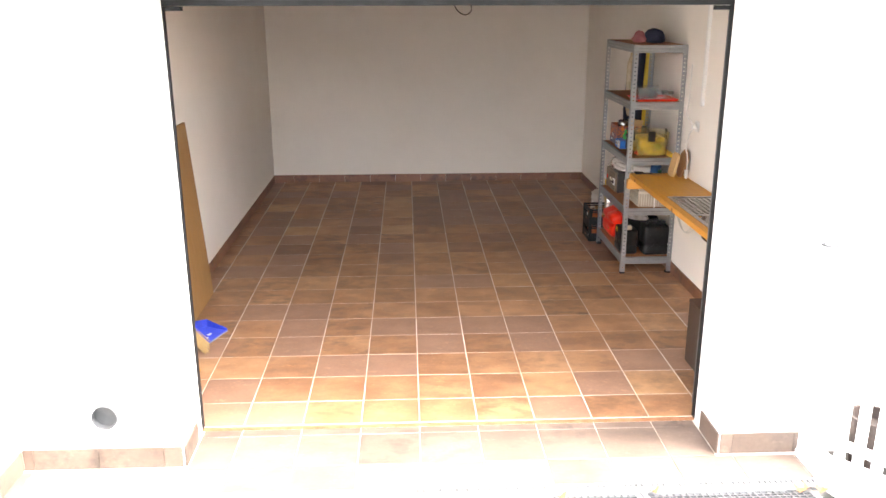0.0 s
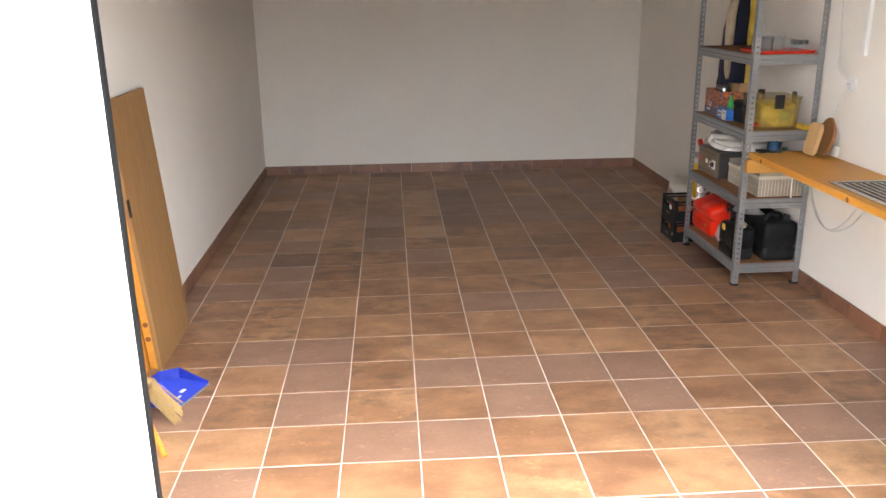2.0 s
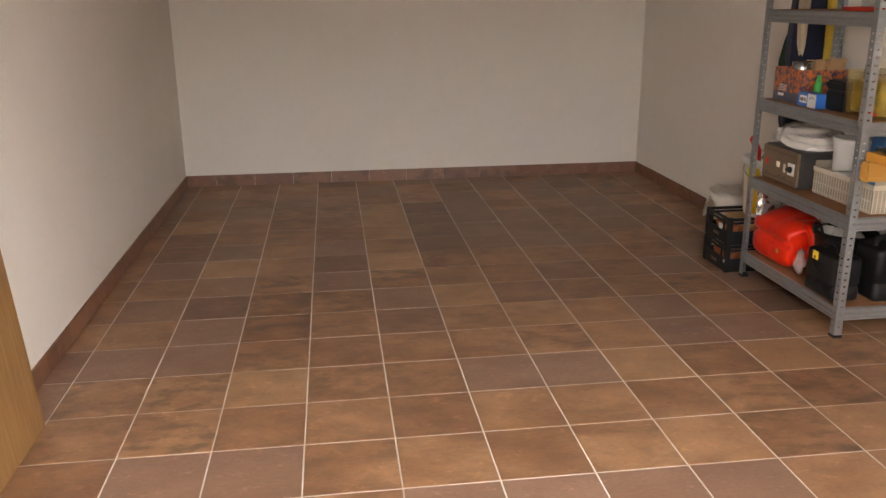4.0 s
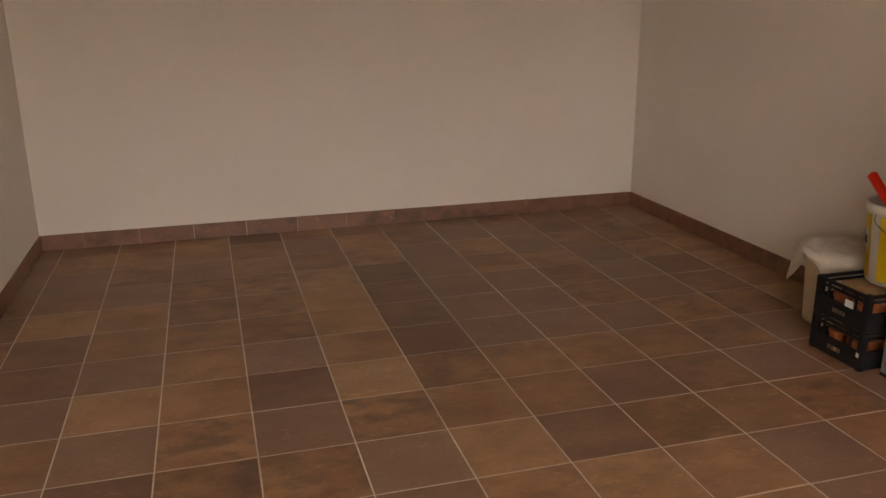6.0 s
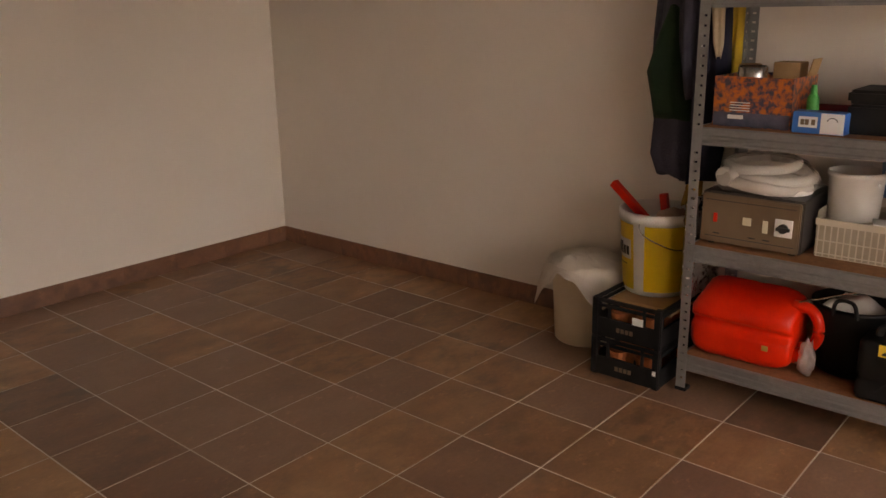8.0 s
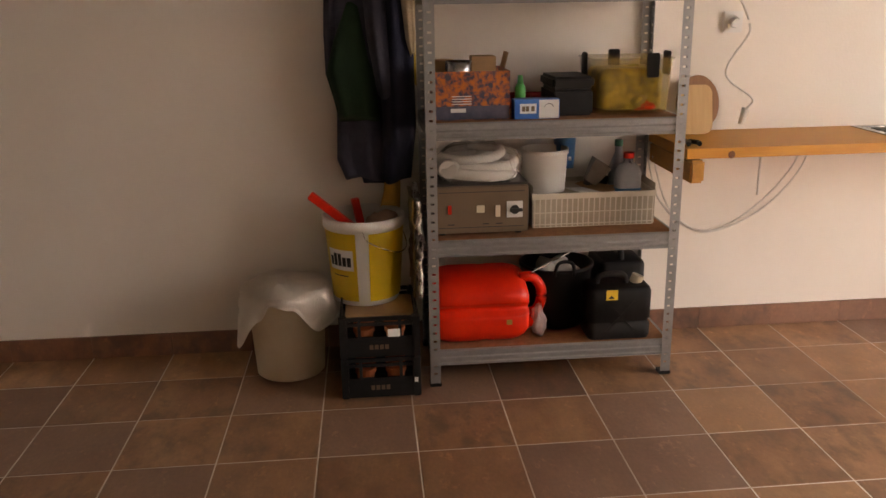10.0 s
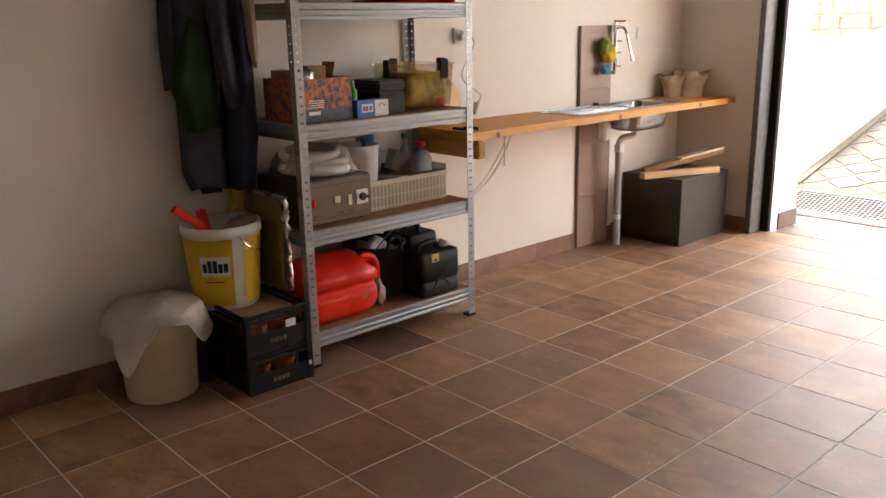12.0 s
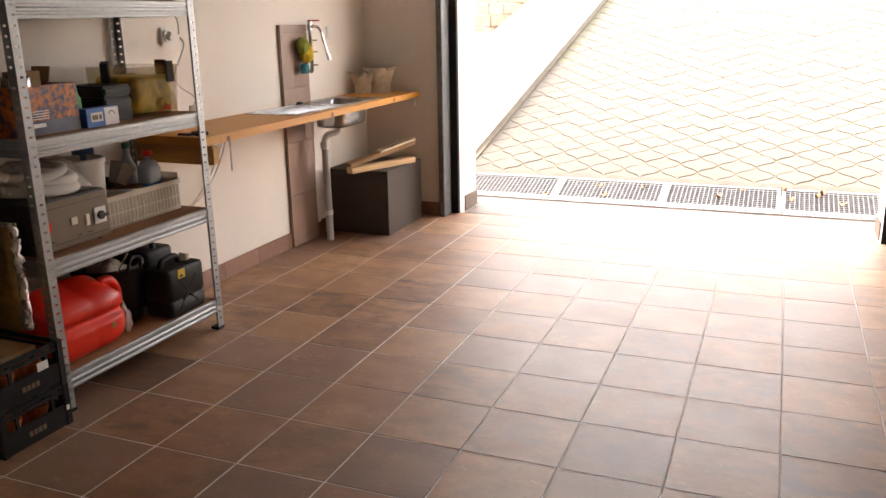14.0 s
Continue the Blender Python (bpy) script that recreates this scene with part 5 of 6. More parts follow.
def band(a0, a1, z0, z1, material, name, label="", off=0.003):
    bm = bmesh.new()
    n = max(2, int((a1 - a0) / 6))
    cols = []
    for i in range(n + 1):
        a = radians(a0 + (a1 - a0) * i / n)
        col = []
        for z in (z0, z1):
            r = 0.118 + (0.138 - 0.118) * (z - 0.006) / 0.269 + off
            col.append(bm.verts.new((r * math.cos(a), r * math.sin(a), z)))
        cols.append(col)
    for p, q in zip(cols, cols[1:]):
        bm.faces.new((p[0], q[0], q[1], p[1]))
    return part(name, bm, material, bucket, label, smooth=True)


band(186, 345, 0.02, 0.27, M_BUCKY, "printed_wrap", "glossy yellow printed wrap")
band(-10, 167, 0.02, 0.27, M_BUCKY, "printed_wrap", "glossy yellow printed wrap")
band(116, 162, 0.135, 0.21, M_WHITEINK, "label_panel", "white label panel with dark print", 0.0045)
for k in range(5):
    band(120 + k * 8.0, 126.5 + k * 8.0, 0.15, 0.196 if k in (1, 2) else 0.184, M_INK, "dark_print", "", 0.006)
band(122, 152, 0.112, 0.116, M_INK, "dark_print", "", 0.0045)
part("wire_handle", tube([(-0.146 * math.cos(0.25), 0.146 * math.sin(0.25) - 0.03, 0.282), (-0.158, -0.01, 0.25), (-0.14, -0.07, 0.215), (-0.09, -0.125, 0.19), (0.0, -0.15, 0.20), (0.1, -0.12, 0.25), (0.14, -0.04, 0.285)], 0.0025, 6),
     M_CHROME, bucket, "thin wire handle")
bar = single("red_bar", prism([(-0.016, -0.016), (0.016, -0.016), (0.016, 0.016), (-0.016, 0.016)], 0, 0.27, "z"), M_REDPL, "red plastic bar standing in the bucket", "bar", "red bars in the bucket", bevel=0.003)
bar.matrix_world = pose(2.085, 7.90, 0.55, -50, 2, 0)
bar = single("red_bar", prism([(-0.016, -0.016), (0.016, -0.016), (0.016, 0.016), (-0.016, 0.016)], 0, 0.27, "z"), M_REDPL, "red plastic bar standing in the bucket", "bar", "red bars in the bucket", bevel=0.003)
bar.matrix_world = pose(2.205, 7.89, 0.41, -10, 4, 10)
crumpled(0.13, 0.13, 0.13, 31, mat("pinkish_net_bag", (0.40, 0.26, 0.19), (0.5, 0.34, 0.26), 18, 0.8, bump=0.4, bscale=60), "net_bag", "pinkish net bag of scraps in the bucket", "bag", (2.08, 7.83, 0.55))
single("bucket_rubble", lathe([(0, 0), (0.122, 0), (0.125, 0.2), (0.06, 0.225), (0, 0.23)], 24, at=(BKX, BKY, BKZ + 0.024)), M_YELLOWSTUFF, "yellow bags filling the builder's bucket", "bag", smooth=True)
# foil-backed mat leaning between bucket and shelf
foil = thing("insulation_mat", "rolled insulation mat with yellow face and crinkled foil edge", "mat", at=(0, 0, 0.333))


def wavy(y0, y1, x0, x1, z0, z1, seed, amp):
    bm = bmesh.new()
    nx, nz = 8, 26
    rows = []
    for side_y in (y0, y1):
        g = [[bm.verts.new((x0 + (x1 - x0) * i / nx + (amp * noise.noise(Vector((i * 0.2, j * 0.6, seed))) if i in (0, nx) else 0),
                            side_y + amp * noise.noise(Vector((i * 0.7, j * 0.5, seed))), z0 + (z1 - z0) * j / nz)) for i in range(nx + 1)] for j in range(nz + 1)]
        rows.append(g)
        for j in range(nz):
            for i in range(nx):
                bm.faces.new((g[j][i], g[j][i + 1], g[j + 1][i + 1], g[j + 1][i]))
    a, b = rows
    ring_a = a[0] + [r[-1] for r in a[1:]] + a[-1][-2::-1] + [r[0] for r in a[-2:0:-1]]
    ring_b = b[0] + [r[-1] for r in b[1:]] + b[-1][-2::-1] + [r[0] for r in b[-2:0:-1]]
    for i in range(len(ring_a)):
        k = (i + 1) % len(ring_a)
        bm.faces.new((ring_a[i], ring_a[k], ring_b[k], ring_b[i]))
    return bm


M_FOIL = mat("crinkled_foil", (0.55, 0.52, 0.48), (0.75, 0.73, 0.7), 30, 0.28, metal=0.9, bump=0.8, bscale=60)
part("yellow_face", wavy(7.715, 7.722, 1.955, 2.23, 0, 0.385, 3, 0.012), mat("dull_yellow_film", (0.16, 0.10, 0.02), (0.24, 0.16, 0.035), 10, 0.4, bump=0.4, bscale=30), foil, "dull yellow film face", smooth=True)
part("foil_edge", wavy(7.690, 7.706, 1.94, 2.235, 0, 0.395, 8, 0.016), M_FOIL, foil, "crinkled silver foil", smooth=True)

# ---- sockets, cables and cutting boards ----
sock = thing("wall_socket", "white double wall socket above the worktop", "socket", at=(X1, 6.385, 1.33))
part("plate", box(-0.012, -0.0005, -0.042, 0.042, -0.042, 0.042), M_WHITEPL, sock, bevel=0.004)
part("outlet", lathe([(0.03, 0.0), (0.03, 0.004), (0.024, 0.004), (0.022, -0.004), (0, -0.004)], 20), M_WHITEPL, sock).matrix_local = pose(-0.0165, 0, 0, 0, -90, 0)
part("plug_top", rod((-0.018, 0, 0.0), (-0.045, 0, -0.005), 0.017, seg=14), M_WHITEPL, sock, "grey plug")
sw = thing("light_switch", "white light switch on the wall beside the tap", "switch", at=(X1, 4.78, 1.31))
part("plate", box(-0.01, -0.0005, -0.04, 0.04, -0.04, 0.04), M_WHITEPL, sw, bevel=0.004)
part("rocker", box(-0.014, -0.0105, -0.026, 0.026, -0.026, 0.026), M_WHITEPL, sw, bevel=0.002)
single("cable_duct", box(X1 - 0.024, X1 - 0.0005, 6.28, 6.315, 1.50, H - 0.001), M_WHITEPL, "white plastic cable duct running up the wall", "duct", bevel=0.003)
M_CABLE = mat("white_cable_sheath", (0.62, 0.60, 0.56), (0.7, 0.68, 0.64), 12, 0.5)
cord = thing("extension_cord", "white cable hanging in loops from the socket to the shelf", "cable")
part("cable", tube([(2.265, 6.33, 1.322), (2.235, 6.345, 1.28), (2.24, 6.42, 1.16), (2.25, 6.40, 1.10), (2.225, 6.31, 1.03), (2.23, 6.33, 0.985)], 0.0045, 8), M_CABLE, cord)
part("coupling", rod((2.23, 6.33, 0.99), (2.235, 6.345, 0.925), 0.017, 0.012, seg=12), M_CABLE, cord, "white coupling")
part("upper_cable", tube([(2.265, 6.335, 1.34), (2.22, 6.40, 1.42), (2.25, 6.47, 1.50), (2.27, 6.52, 1.62), (2.285, 6.56, 1.80)], 0.0045, 8), M_CABLE, cord)
low = thing("hanging_cable", "thin pale cable sagging under the worktop", "cable")
part("loop", tube([(2.285, 6.72, 0.83), (2.29, 6.66, 0.62), (2.29, 6.54, 0.49), (2.29, 6.40, 0.455), (2.29, 6.20, 0.54), (2.288, 6.05, 0.70), (2.285, 5.99, 0.853)], 0.0042, 8), M_CABLE, low)
part("loop", tube([(2.26, 6.70, 0.80), (2.275, 6.62, 0.58), (2.28, 6.50, 0.475), (2.285, 6.37, 0.47), (2.28, 6.22, 0.57), (2.275, 6.09, 0.72), (2.27, 6.04, 0.853)], 0.004, 8), M_CABLE, low)
part("loose_end", tube([(2.0, 6.36, 0.853), (2.0, 6.362, 0.78), (2.002, 6.36, 0.68)], 0.005, 6), M_CABLE, low)
M_BOARDL = wood_material("pale_cutting_board", (0.52, 0.31, 0.12), (0.62, 0.40, 0.18), (14, 14, 1), 0.5)
M_BOARDD = wood_material("dark_round_board", (0.22, 0.09, 0.03), (0.30, 0.14, 0.05), (14, 14, 1), 0.45)
ob = single("cutting_board", prism(loop_outline(0.13, 0.195, 0.03), -0.011, 0.011, "x"), M_BOARDL, "pale wooden cutting board leaning against another", "cutting board", bevel=0.003)
ob.matrix_world = pose(2.20, 6.555, CZ + 0.101, 0, 12, 0)
ob = single("cutting_board", prism([(0.088 * math.cos(2 * math.pi * i / 32), 0.115 * math.sin(2 * math.pi * i / 32)) for i in range(32)], -0.010, 0.010, "x"), M_BOARDD,
            "dark oval wooden board leaning on the wall", "cutting board", bevel=0.003)
ob.matrix_world = pose(2.262, 6.525, CZ + 0.117, 0, 11, 0)
screws = thing("secateurs", "small dark secateurs lying on the worktop's end", "tool", at=(2.0, 6.66, CZ))
part("blade", box(-0.02, 0.06, -0.012, 0.012, 0.0, 0.012), M_DARKCASE, screws, bevel=0.003)
part("grip", tube([(-0.02, 0.0, 0.012), (-0.06, 0.02, 0.012), (-0.09, 0.03, 0.012)], 0.009), M_BLACKPL, screws)
part("grip", tube([(-0.02, 0.0, 0.012), (-0.06, -0.02, 0.012), (-0.09, -0.012, 0.012)], 0.009), M_BLACKPL, screws)

# ---- by the west wall: boards, dustpan, brush ----
lean = math.degrees(math.atan2(0.105, 1.39))


def leaning_board(yc, width, height, thick, foot_x, material, label):
    b = thing("leaning_board", label, "board", "boards leaning on the wall", at=(foot_x, yc, 0.0))
    b.matrix_world = pose(foot_x, yc, 0.002, 0, -lean, 0)
    part("board", box(-thick, 0, -width / 2, width / 2, 0.0, height), material, b, bevel=0.003)
    return b


b1 = leaning_board(6.07, 0.62, 1.40, 0.024, -1.575, M_OLDWOOD, "wide aged brown board leaning against the wall")
part("batten", box(-0.062, -0.0225, -0.308, -0.27, 0.01, 1.385), M_PINE, b1, "knotty pine batten along the edge", bevel=0.002)
part("hinge", box(-0.0, 0.004, -0.325, -0.295, 0.83, 0.92), M_FRAME, b1, "black steel hinge")
for zk in (0.18, 0.26, 1.1):
    part("knot", lathe([(0, 0.001), (0.012, 0.001), (0.014, 0)], 12), M_KNOT, b1).matrix_local = pose(-0.042, -0.3082, zk, 90, 0, 0)
b2 = leaning_board(5.98, 0.60, 1.37, 0.02, -1.645, M_PINE, "second pine board leaning behind the wide one")
M_BLUEPL = mat("bright_blue_plastic", (0.03, 0.06, 0.55), (0.05, 0.09, 0.66), 10, 0.4)
pan = thing("dustpan", "bright blue plastic dustpan lying on the floor", "dustpan", at=(-1.47, 5.49, 0.0), rz=70)
base_out = [(-0.14, -0.125), (0.14, -0.125), (0.155, 0.05), (0.09, 0.115), (-0.09, 0.115), (-0.155, 0.05)]
part("plate", prism(base_out, 0.002, 0.006, "z"), M_BLUEPL, pan)
for i in range(1, 6):
    (xa, ya), (xb, yb) = base_out[i], base_out[(i + 1) % 6]
    ha, hb = (0.015 if k in (0, 1) else 0.06 for k in (i, (i + 1) % 6))
    bm = bmesh.new()
    vs = [bm.verts.new(p) for p in ((xa, ya, 0.004), (xb, yb, 0.004), (xb * 1.06, yb * 1.08 if yb > 0 else yb, hb), (xa * 1.06, ya * 1.08 if ya > 0 else ya, ha))]
    bm.faces.new(vs)
    bmesh.ops.solidify(bm, geom=bm.faces[:], thickness=0.004)
    part("rim", bm, M_BLUEPL, pan)
part("handle", tube([(0, 0.115, 0.045), (0, 0.17, 0.05), (0, 0.26, 0.045)], 0.013, 8), M_BLUEPL, pan, smooth=True)
part("lip", box(-0.14, 0.14, -0.135, -0.126, 0.001, 0.005), mat("grey_rubber", (0.2, 0.21, 0.23), (0.26, 0.27, 0.29), 12, 0.7), pan, "grey rubber lip")
for x, y, s in ((0.03, -0.05, 0.018), (-0.03, -0.07, 0.012)):
    part("paper_scrap", box(x - s, x + s, y - s * 0.6, y + s * 0.6, 0.0065, 0.008), M_WHITEINK, pan, "white paper scrap")
M_STRAW = mat("straw_bristle", (0.36, 0.23, 0.08), (0.48, 0.33, 0.14), 60, 0.8, stretch=(1, 1, 0.1))
brush = thing("hand_broom", "small straw hand broom resting on the dustpan", "brush", at=(-1.44, 5.24, 0.045), rz=12)
bm = bmesh.new()
rnd = random.Random(7)
for _ in range(150):
    a, b = rnd.uniform(-1, 1), rnd.uniform(-1, 1)
    rod((-0.05 + 0.02 * b, 0.05 + 0.05 * a, 0.10 + 0.015 * b), (0.07 + rnd.uniform(-0.02, 0.02), -0.01 + 0.085 * a, -0.028 + 0.02 * b), 0.0016, 0.001, 4, bm)
part("bristles", bm, M_STRAW, brush)
part("binding", rod((-0.075, 0.07, 0.115), (-0.045, 0.05, 0.098), 0.035, 0.042, 12), M_STRAW, brush)
part("handle", rod((-0.2, 0.15, 0.19), (-0.07, 0.065, 0.113), 0.011, 0.014, 10), M_RAWPINE, brush, "wooden handle")
wt = thing("paint_scraper", "white wide scraper with a wooden handle propped by the wall", "tool", at=(-1.40, 5.0, 0.0), rz=0)
part("blade", box(-0.004, 0.0, -0.09, 0.09, 0.08, 0.26, m=pose(0, 0, 0, 18, -24, 0)), M_WHITEPL, wt, "white blade")
part("handle", rod((0.06, -0.12, 0.012), (-0.03, 0.0, 0.12), 0.013, seg=10), M_PINE, wt, "pine handle")

# ---- on the facade ----
M_SPOUT = mat("grey_plastic_pipe", (0.055, 0.057, 0.06), (0.08, 0.082, 0.085), 12, 0.6)
vent = thing("drain_spout", "grey pipe mouth set in the white facade", "pipe", at=(-1.52, YF, 0.29))
part("pipe", lathe([(0.064, -0.002), (0.064, 0.04), (0.06, 0.04), (0.059, 0.002), (0, 0.002)], 28), M_SPOUT, vent).matrix_local = pose(0, 0, 0, 90, 0, 0)
lampf = thing("facade_bracket", "small grey bracket on the white facade", "bracket", at=(2.09, YF, 1.14))
part("plate", box(-0.035, 0.035, -0.012, 0.0, -0.008, 0.008), M_SPOUT, lampf, bevel=0.002)
part("arm", box(-0.03, 0.03, -0.05, -0.012, -0.004, 0.004), M_SPOUT, lampf, bevel=0.001)
wire = thing("ceiling_wire", "thin dark wire looped down from the ceiling", "wire")
part("wire", tube([(0.34, 6.0, H), (0.35, 6.0, 2.36), (0.37, 6.0, 2.24), (0.43, 6.0, 2.19), (0.48, 6.0, 2.215), (0.475, 6.0, 2.29), (0.46, 6.0, 2.36)], 0.0045, 6), M_FRAME, wire)
part("ceiling_plate", rod((0.34, 6.0, H - 0.012), (0.34, 6.0, H), 0.04, seg=18), M_WHITEPL, wire)
# fallen leaves on the drain and threshold dirt
M_DRYLEAF = mat("dry_leaf", (0.22, 0.09, 0.035), (0.36, 0.17, 0.07), 12, 0.8, per_object=True)
bm = bmesh.new()
bmesh.ops.create_grid(bm, x_segments=2, y_segments=1, size=0.5)
for v in bm.verts:
    v.co = Vector((v.co.x * 0.06, v.co.y * 0.035 * (1 if abs(v.co.x) < 0.2 else 0.35), 0.006 * (v.co.x * 4) ** 2))
bmesh.ops.solidify(bm, geom=bm.faces[:], thickness=0.001)
leaf = single("dry_leaf", bm, M_DRYLEAF, "curled brown dry leaf lying on the drain grate", "leaf", "dry leaves")
rnd = random.Random(12)
leaf_at = [(rnd.uniform(-1.0, 1.6), rnd.uniform(0.02, 0.36)) for _ in range(13)] + [(1.95, 0.02), (2.0, 0.06), (1.9, 0.05)]
for k, (x, d) in enumerate(leaf_at):
    m = pose(x, DRAIN0 - d, ramp_z(DRAIN0 - d) + 0.004, -14, 0, rnd.uniform(0, 360))
    if k:
        copy_thing(leaf, m)
    else:
        leaf.matrix_world = m

# ---- pieces of the floor and pavements ----
tile_cache = {}


def tile_mesh(w, d, material, h=0.008, name="tile"):
    key = (round(w, 3), round(d, 3), material.name, h)
    if key not in tile_cache:
        me = bpy.data.meshes.new(name)
        bm = bmesh.new()
        c = 0.0015
        lo = [bm.verts.new((x, y, -h)) for x, y in ((0, 0), (w, 0), (w, d), (0, d))]
        mid = [bm.verts.new((x, y, -c)) for x, y in ((0, 0), (w, 0), (w, d), (0, d))]
        top = [bm.verts.new((x, y, 0)) for x, y in ((c, c), (w - c, c), (w - c, d - c), (c, d - c))]
        for a, b in ((lo, mid), (mid, top)):
            for i in range(4):
                bm.faces.new((a[i], a[(i + 1) % 4], b[(i + 1) % 4], b[i]))
        bm.faces.new(top)
        bm.to_mesh(me)
        bm.free()
        me.materials.append(material)
        tile_cache[key] = me
    return tile_cache[key]


def cuts(lo, hi, origin, pitch):
    k = math.floor((lo - origin) / pitch) + 1
    out = [lo]
    while origin + k * pitch < hi - 0.02:
        if origin + k * pitch > lo + 0.02:
            out.append(origin + k * pitch)
        k += 1
    return out + [hi]


J = 0.0022
floor = structure("floor", box(X0, X1, 4.17, Y1, -0.2, -0.0012), M_GROUT, "floor of square brown clay tiles with pale joints", "floor")
xs, ys = cuts(X0, X1, GX, PITCH), cuts(4.17, Y1, GY, PITCH)
# a few tiles from paler and darker firings
TAN = {(-5, 2), (-5, 3), (-5, 0), (-2, -5), (-3, -3), (-7, -5), (0, -5)}
DARK = {(-4, 1), (-4, 2), (-4, 3), (-4, 4), (-2, -1), (-8, -2)}
rnd = random.Random(2)
for xa, xb in zip(xs, xs[1:]):
    for ya, yb in zip(ys, ys[1:]):
        pieces = [(xa, xb, ya)]
        if ya < 4.2:
            # the first row runs out through the opening, and stops at the wall beside it
            lo, hi = OX0 - 0.09, OX1 + 0.09
            pieces = [(max(xa, lo), min(xb, hi), ya), (xa, min(xb, lo), Y0), (max(xa, hi), xb, Y0)]
        cell = (math.floor((xb - 0.01 - GX) / PITCH), math.floor((yb - 0.01 - GY) / PITCH))
        pick = rnd.random()
        tone = M_TILE_TAN if cell in TAN else M_TILE_DARK if cell in DARK else M_TILE if pick < 0.62 else M_TILE_MAUVE if pick < 0.9 else M_TILE_DARK if pick < 0.95 and ya > 6.4 else M_TILE_TAN
        for pa, pb, pc in pieces:
            if pb - pa > 0.01:
                t = new("tile", tile_mesh(pb - pa - 2 * J, yb - pc - 2 * J, tone))
                t.matrix_world = pose(pa + J, pc + J, rnd.uniform(-0.0004, 0.0004))
                t.parent = floor
apron = structure("apron", box(OX0, OX1, 4.02, 4.166, -0.2, -0.0192), M_GROUT, "apron of sun-bleached terracotta tiles before the opening", "pavement")
structure("threshold_strip", box(OX0, OX1, 4.152, 4.1685, -0.019, -0.003), mat("rusty_strip", (0.20, 0.085, 0.035), (0.32, 0.16, 0.08), 12, 0.7),
          "rust-brown threshold strip", "trim")
for ya, yb in ((3.52, 3.765), (3.765, 4.08), (4.08, 4.15)):
    x_lo, x_hi = (-1.97, 2.1) if yb < YF else (OX0 + 0.012, OX1 - 0.012)
    ax = cuts(x_lo, x_hi, GX, PITCH)
    for xa, xb in zip(ax, ax[1:]):
        t = new("tile", tile_mesh(xb - xa - 2 * J, yb - ya - 2 * J, M_APRON))
        t.matrix_world = pose(xa + J, ya + J, -0.016 + rnd.uniform(-0.0006, 0.0006))
        t.parent = apron

# skirting tiles
skirt = structure("baseboard", box(X1 - 0.004, X1 - 0.0005, Y0, Y1, 0.0, 0.096), M_GROUT_DARK, "skirting of brown clay tiles along the garage walls", "baseboard")
SKH, SKT, J2 = 0.098, 0.009, 0.0011


def skirting(lo, hi, fixed, along, side, top=SKH, z0=0.001, first=0.0):
    c = cuts(lo, hi, GY + first if along == "y" else GX + first, PITCH)
    for a, b in zip(c, c[1:]):
        if along == "y":
            bm = box(min(fixed, fixed + side * SKT), max(fixed, fixed + side * SKT), a + J2, b - J2, z0, top)
        else:
            bm = box(a + J2, b - J2, min(fixed, fixed + side * SKT), max(fixed, fixed + side * SKT), z0, top)
        part("skirting_tile", bm, M_SKIRT if top < 0.1 else M_APRON, skirt)


skirting(Y0 + SKT, 5.096, X1 - 0.0005, "y", -1)
skirting(5.404, Y1 - SKT, X1 - 0.0005, "y", -1)
skirting(Y0 + SKT, Y1 - SKT, X0 + 0.0005, "y", 1, first=0.1)
skirting(X0 + 0.001, X1 - 0.001, Y1 - 0.0005, "x", -1, first=0.12)
skirting(OX1 + 0.1, X1 - 0.001, Y0 + 0.0005, "x", 1)
skirting(X0 + 0.001, OX0 - 0.1, Y0 + 0.0005, "x", 1)
skirting(-1.966, OX0 - SKT, YF - 0.0005, "x", -1, 0.101, -0.014)
skirting(OX1 + SKT, 2.07, YF - 0.0005, "x", -1, 0.101, -0.014)
skirting(YF - SKT, 4.045, OX0 + 0.0005, "y", 1, 0.101, -0.014)
skirting(YF - SKT, 4.045, OX1 - 0.0005, "y", -1, 0.101, -0.014)
skirting(DRAIN0 + 0.1, YF - SKT, -1.9745, "y", 1, 0.101, -0.014)

# driveway pavers: wavy squares laid on the diagonal
side = 0.207
driveway = structure("driveway", prism([(DRAIN0 - 0.4, ramp_z(DRAIN0 - 0.4) - 0.2), (-8, ramp_z(-8) - 0.2), (-8, ramp_z(-8) - 0.004), (DRAIN0 - 0.4, ramp_z(DRAIN0 - 0.4) - 0.004)], -1.97, 2.05),
                     M_SAND, "sloping driveway of pale interlocking concrete pavers with mossy joints", "driveway")
pv = bpy.data.meshes.new("paver")
outline = []
half = side / 2 - 0.0035
corners = [(-half, -half), (half, -half), (half, half), (-half, half)]
for i in range(4):
    (ax, ay), (bx, by) = corners[i], corners[(i + 1) % 4]
    for k in range(8):
        s = k / 8
        w = 0.0085 * math.sin(2 * math.pi * s) * (1 if i % 2 else -1)
        nx, ny = (by - ay) / (2 * half), -(bx - ax) / (2 * half)
        outline.append((ax + (bx - ax) * s + nx * w, ay + (by - ay) * s + ny * w))
turn = [((u - v) * math.sqrt(0.5), (u + v) * math.sqrt(0.5)) for u, v in outline]
bm = bmesh.new()
lo = [bm.verts.new((u, v, -0.02)) for u, v in turn]
mid = [bm.verts.new((u, v, -0.004)) for u, v in turn]
top = [bm.verts.new((u * 0.975, v * 0.975, 0.0)) for u, v in turn]
for a, b in ((lo, mid), (mid, top)):
    for i in range(len(a)):
        bm.faces.new((a[i], a[(i + 1) % len(a)], b[(i + 1) % len(a)], b[i]))
bm.faces.new(top)
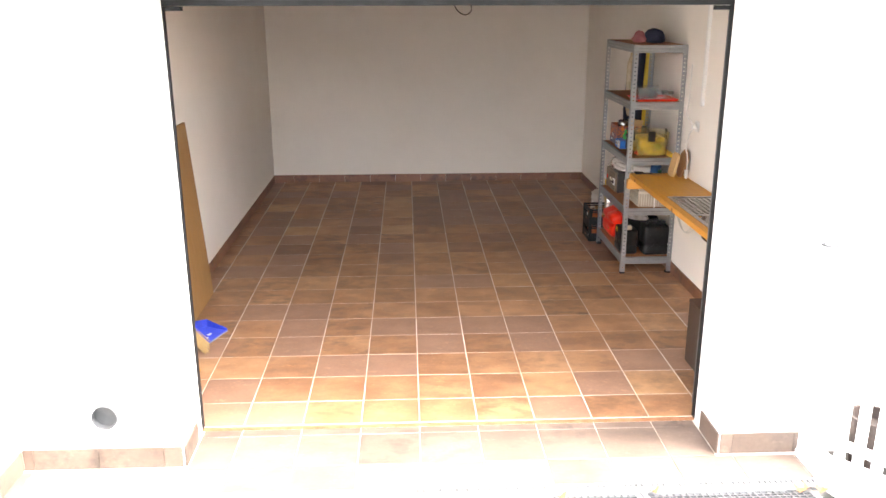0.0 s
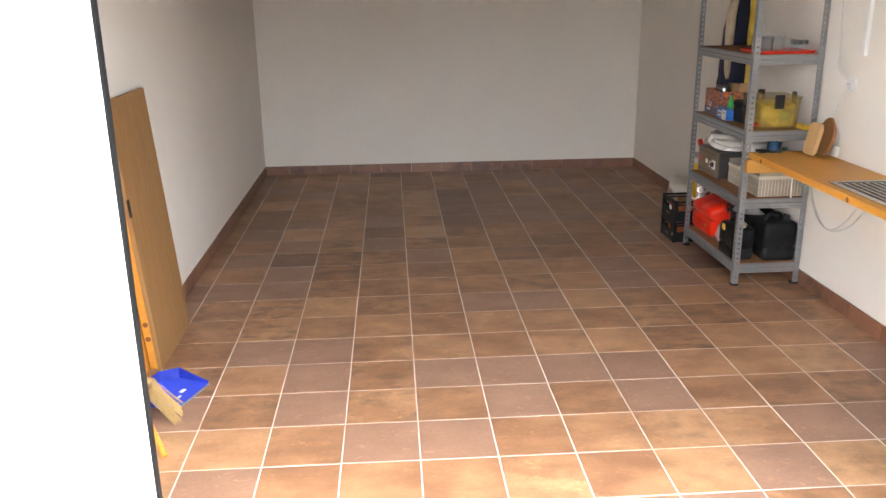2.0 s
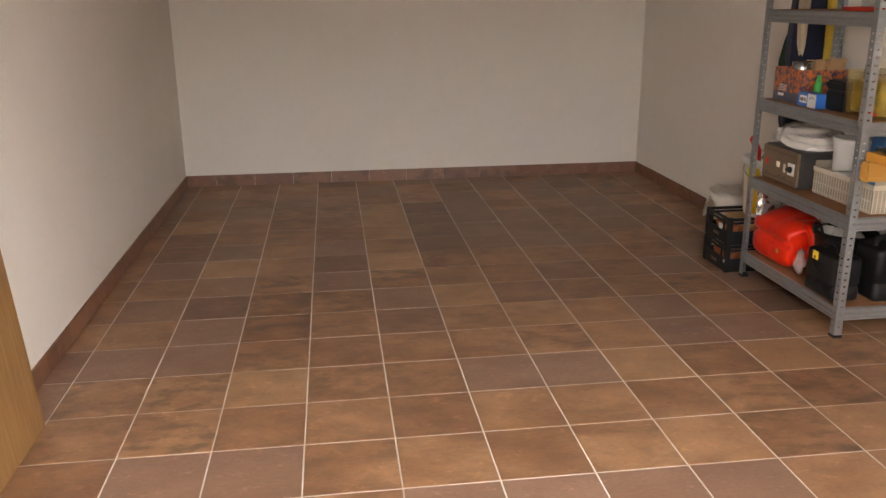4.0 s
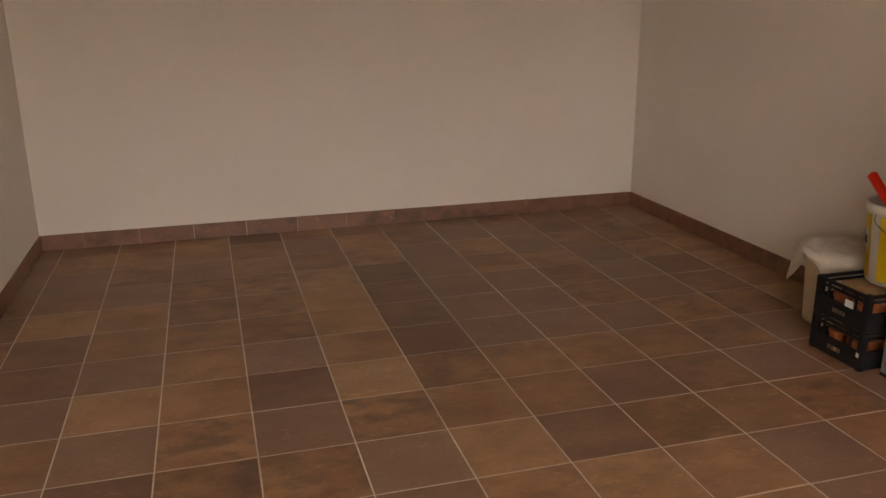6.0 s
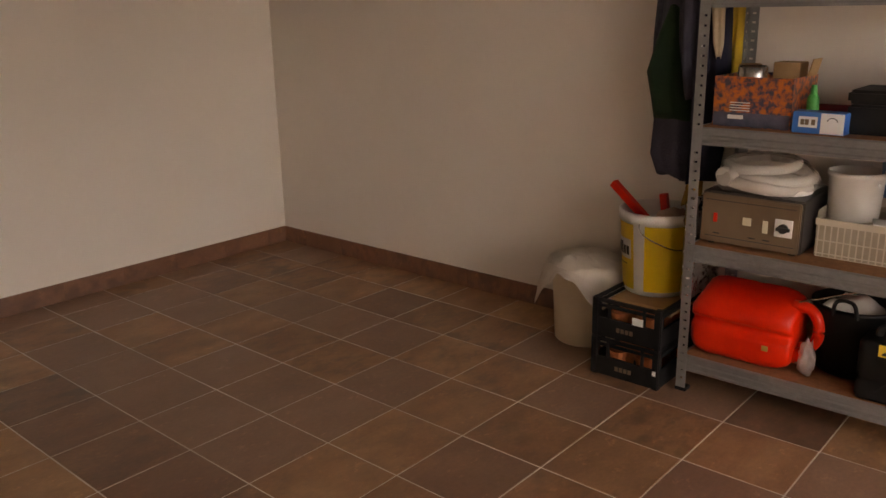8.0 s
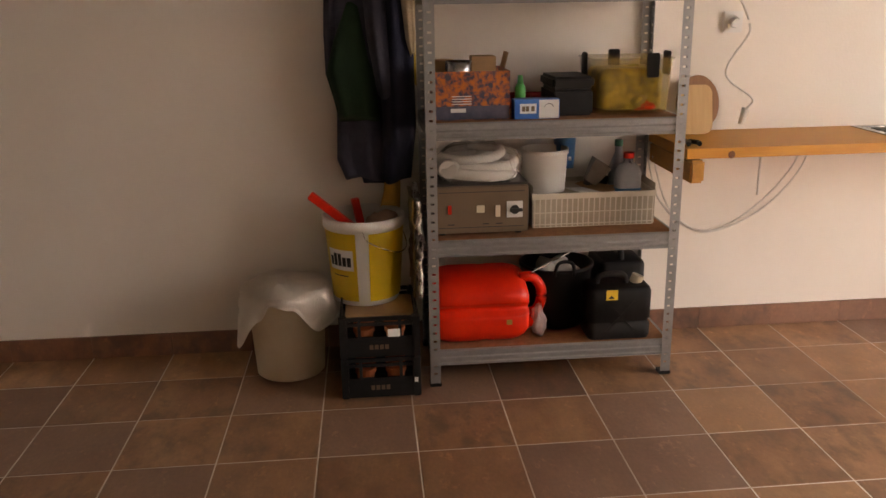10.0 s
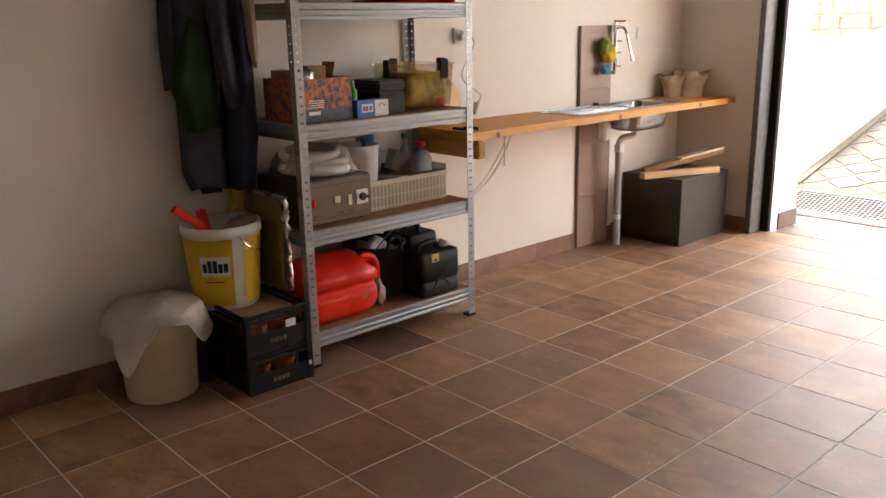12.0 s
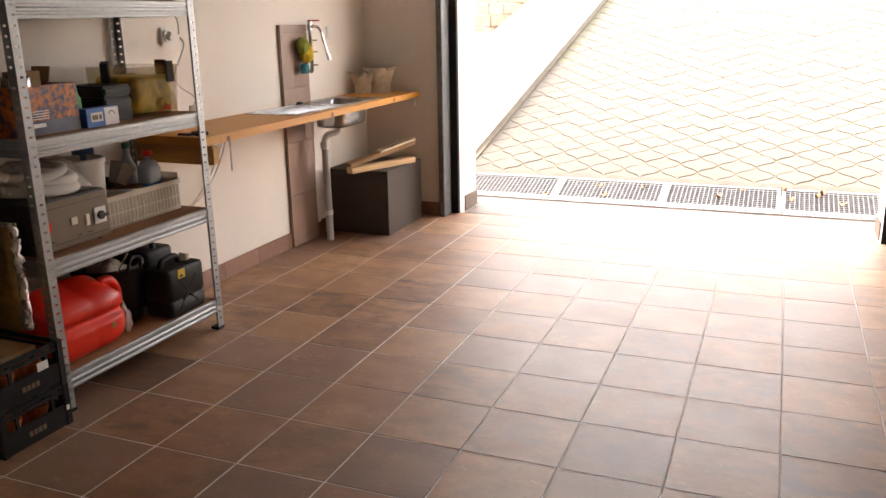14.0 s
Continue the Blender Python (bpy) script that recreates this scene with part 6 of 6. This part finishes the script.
bm.to_mesh(pv)
bm.free()
pv.materials.append(M_CONCRETE)
diag = side * math.sqrt(2)
XA, XB, YE = -1.968, 2.048, DRAIN0 - 0.43
places = []
row, y = 0, YE
while y > -7.8:
    x = -1.97 + (diag / 2 if row % 2 else 0)
    while x < 2.05 + diag / 2 - 0.02:
        places.append((x, y))
        x += diag
    y -= diag / 2
    row += 1
rest_v, rest_f = [], []
for n, (x, y) in enumerate(places):
    m = pose(x, y, ramp_z(y) + 0.004 + rnd.uniform(-0.002, 0.002), -tilt + rnd.uniform(-0.4, 0.4), rnd.uniform(-0.5, 0.5), rnd.uniform(-0.6, 0.6))
    whole = XA < x - diag / 2 and x + diag / 2 < XB and y + diag / 2 < YE
    if n < 300 and whole:
        p = new("paver", pv)
        p.matrix_world = m
        p.parent = driveway
    elif n < 300:
        # a paver cut at the edge of the driveway
        bm = bmesh.new()
        bm.from_mesh(pv)
        bm.transform(m)
        for co, no in (((XA, 0, 0), (-1, 0, 0)), ((XB, 0, 0), (1, 0, 0)), ((0, YE, 0), (0, 1, 0))):
            bmesh.ops.bisect_plane(bm, geom=bm.verts[:] + bm.edges[:] + bm.faces[:], plane_co=co, plane_no=no, clear_outer=True)
        if bm.faces:
            part("paver", bm, M_CONCRETE, driveway)
        else:
            bm.free()
    elif whole:
        base = len(rest_v)
        rest_v += [tuple(m @ v.co) for v in pv.vertices]
        rest_f += [[base + i for i in f.vertices] for f in pv.polygons]
me = bpy.data.meshes.new("far_pavers")
me.from_pydata(rest_v, [], rest_f)
me.materials.append(M_CONCRETE)
far = tagged(new("far_pavers", me), "pale pavers further up the driveway", kind="stuff")
far.parent = driveway
# half pavers and mortar that close the pattern at the drain
structure("driveway_edge", prism([(DRAIN0 - 0.388, ramp_z(DRAIN0 - 0.388) - 0.05), (DRAIN0 - 0.388, ramp_z(DRAIN0 - 0.388) - 0.002), (DRAIN0 - 0.44, ramp_z(DRAIN0 - 0.44) + 0.006),
          (DRAIN0 - 0.44, ramp_z(DRAIN0 - 0.44) - 0.05)], -1.97, 2.05), M_CONCRETE, "pale concrete edging between drain and driveway", "kerb")
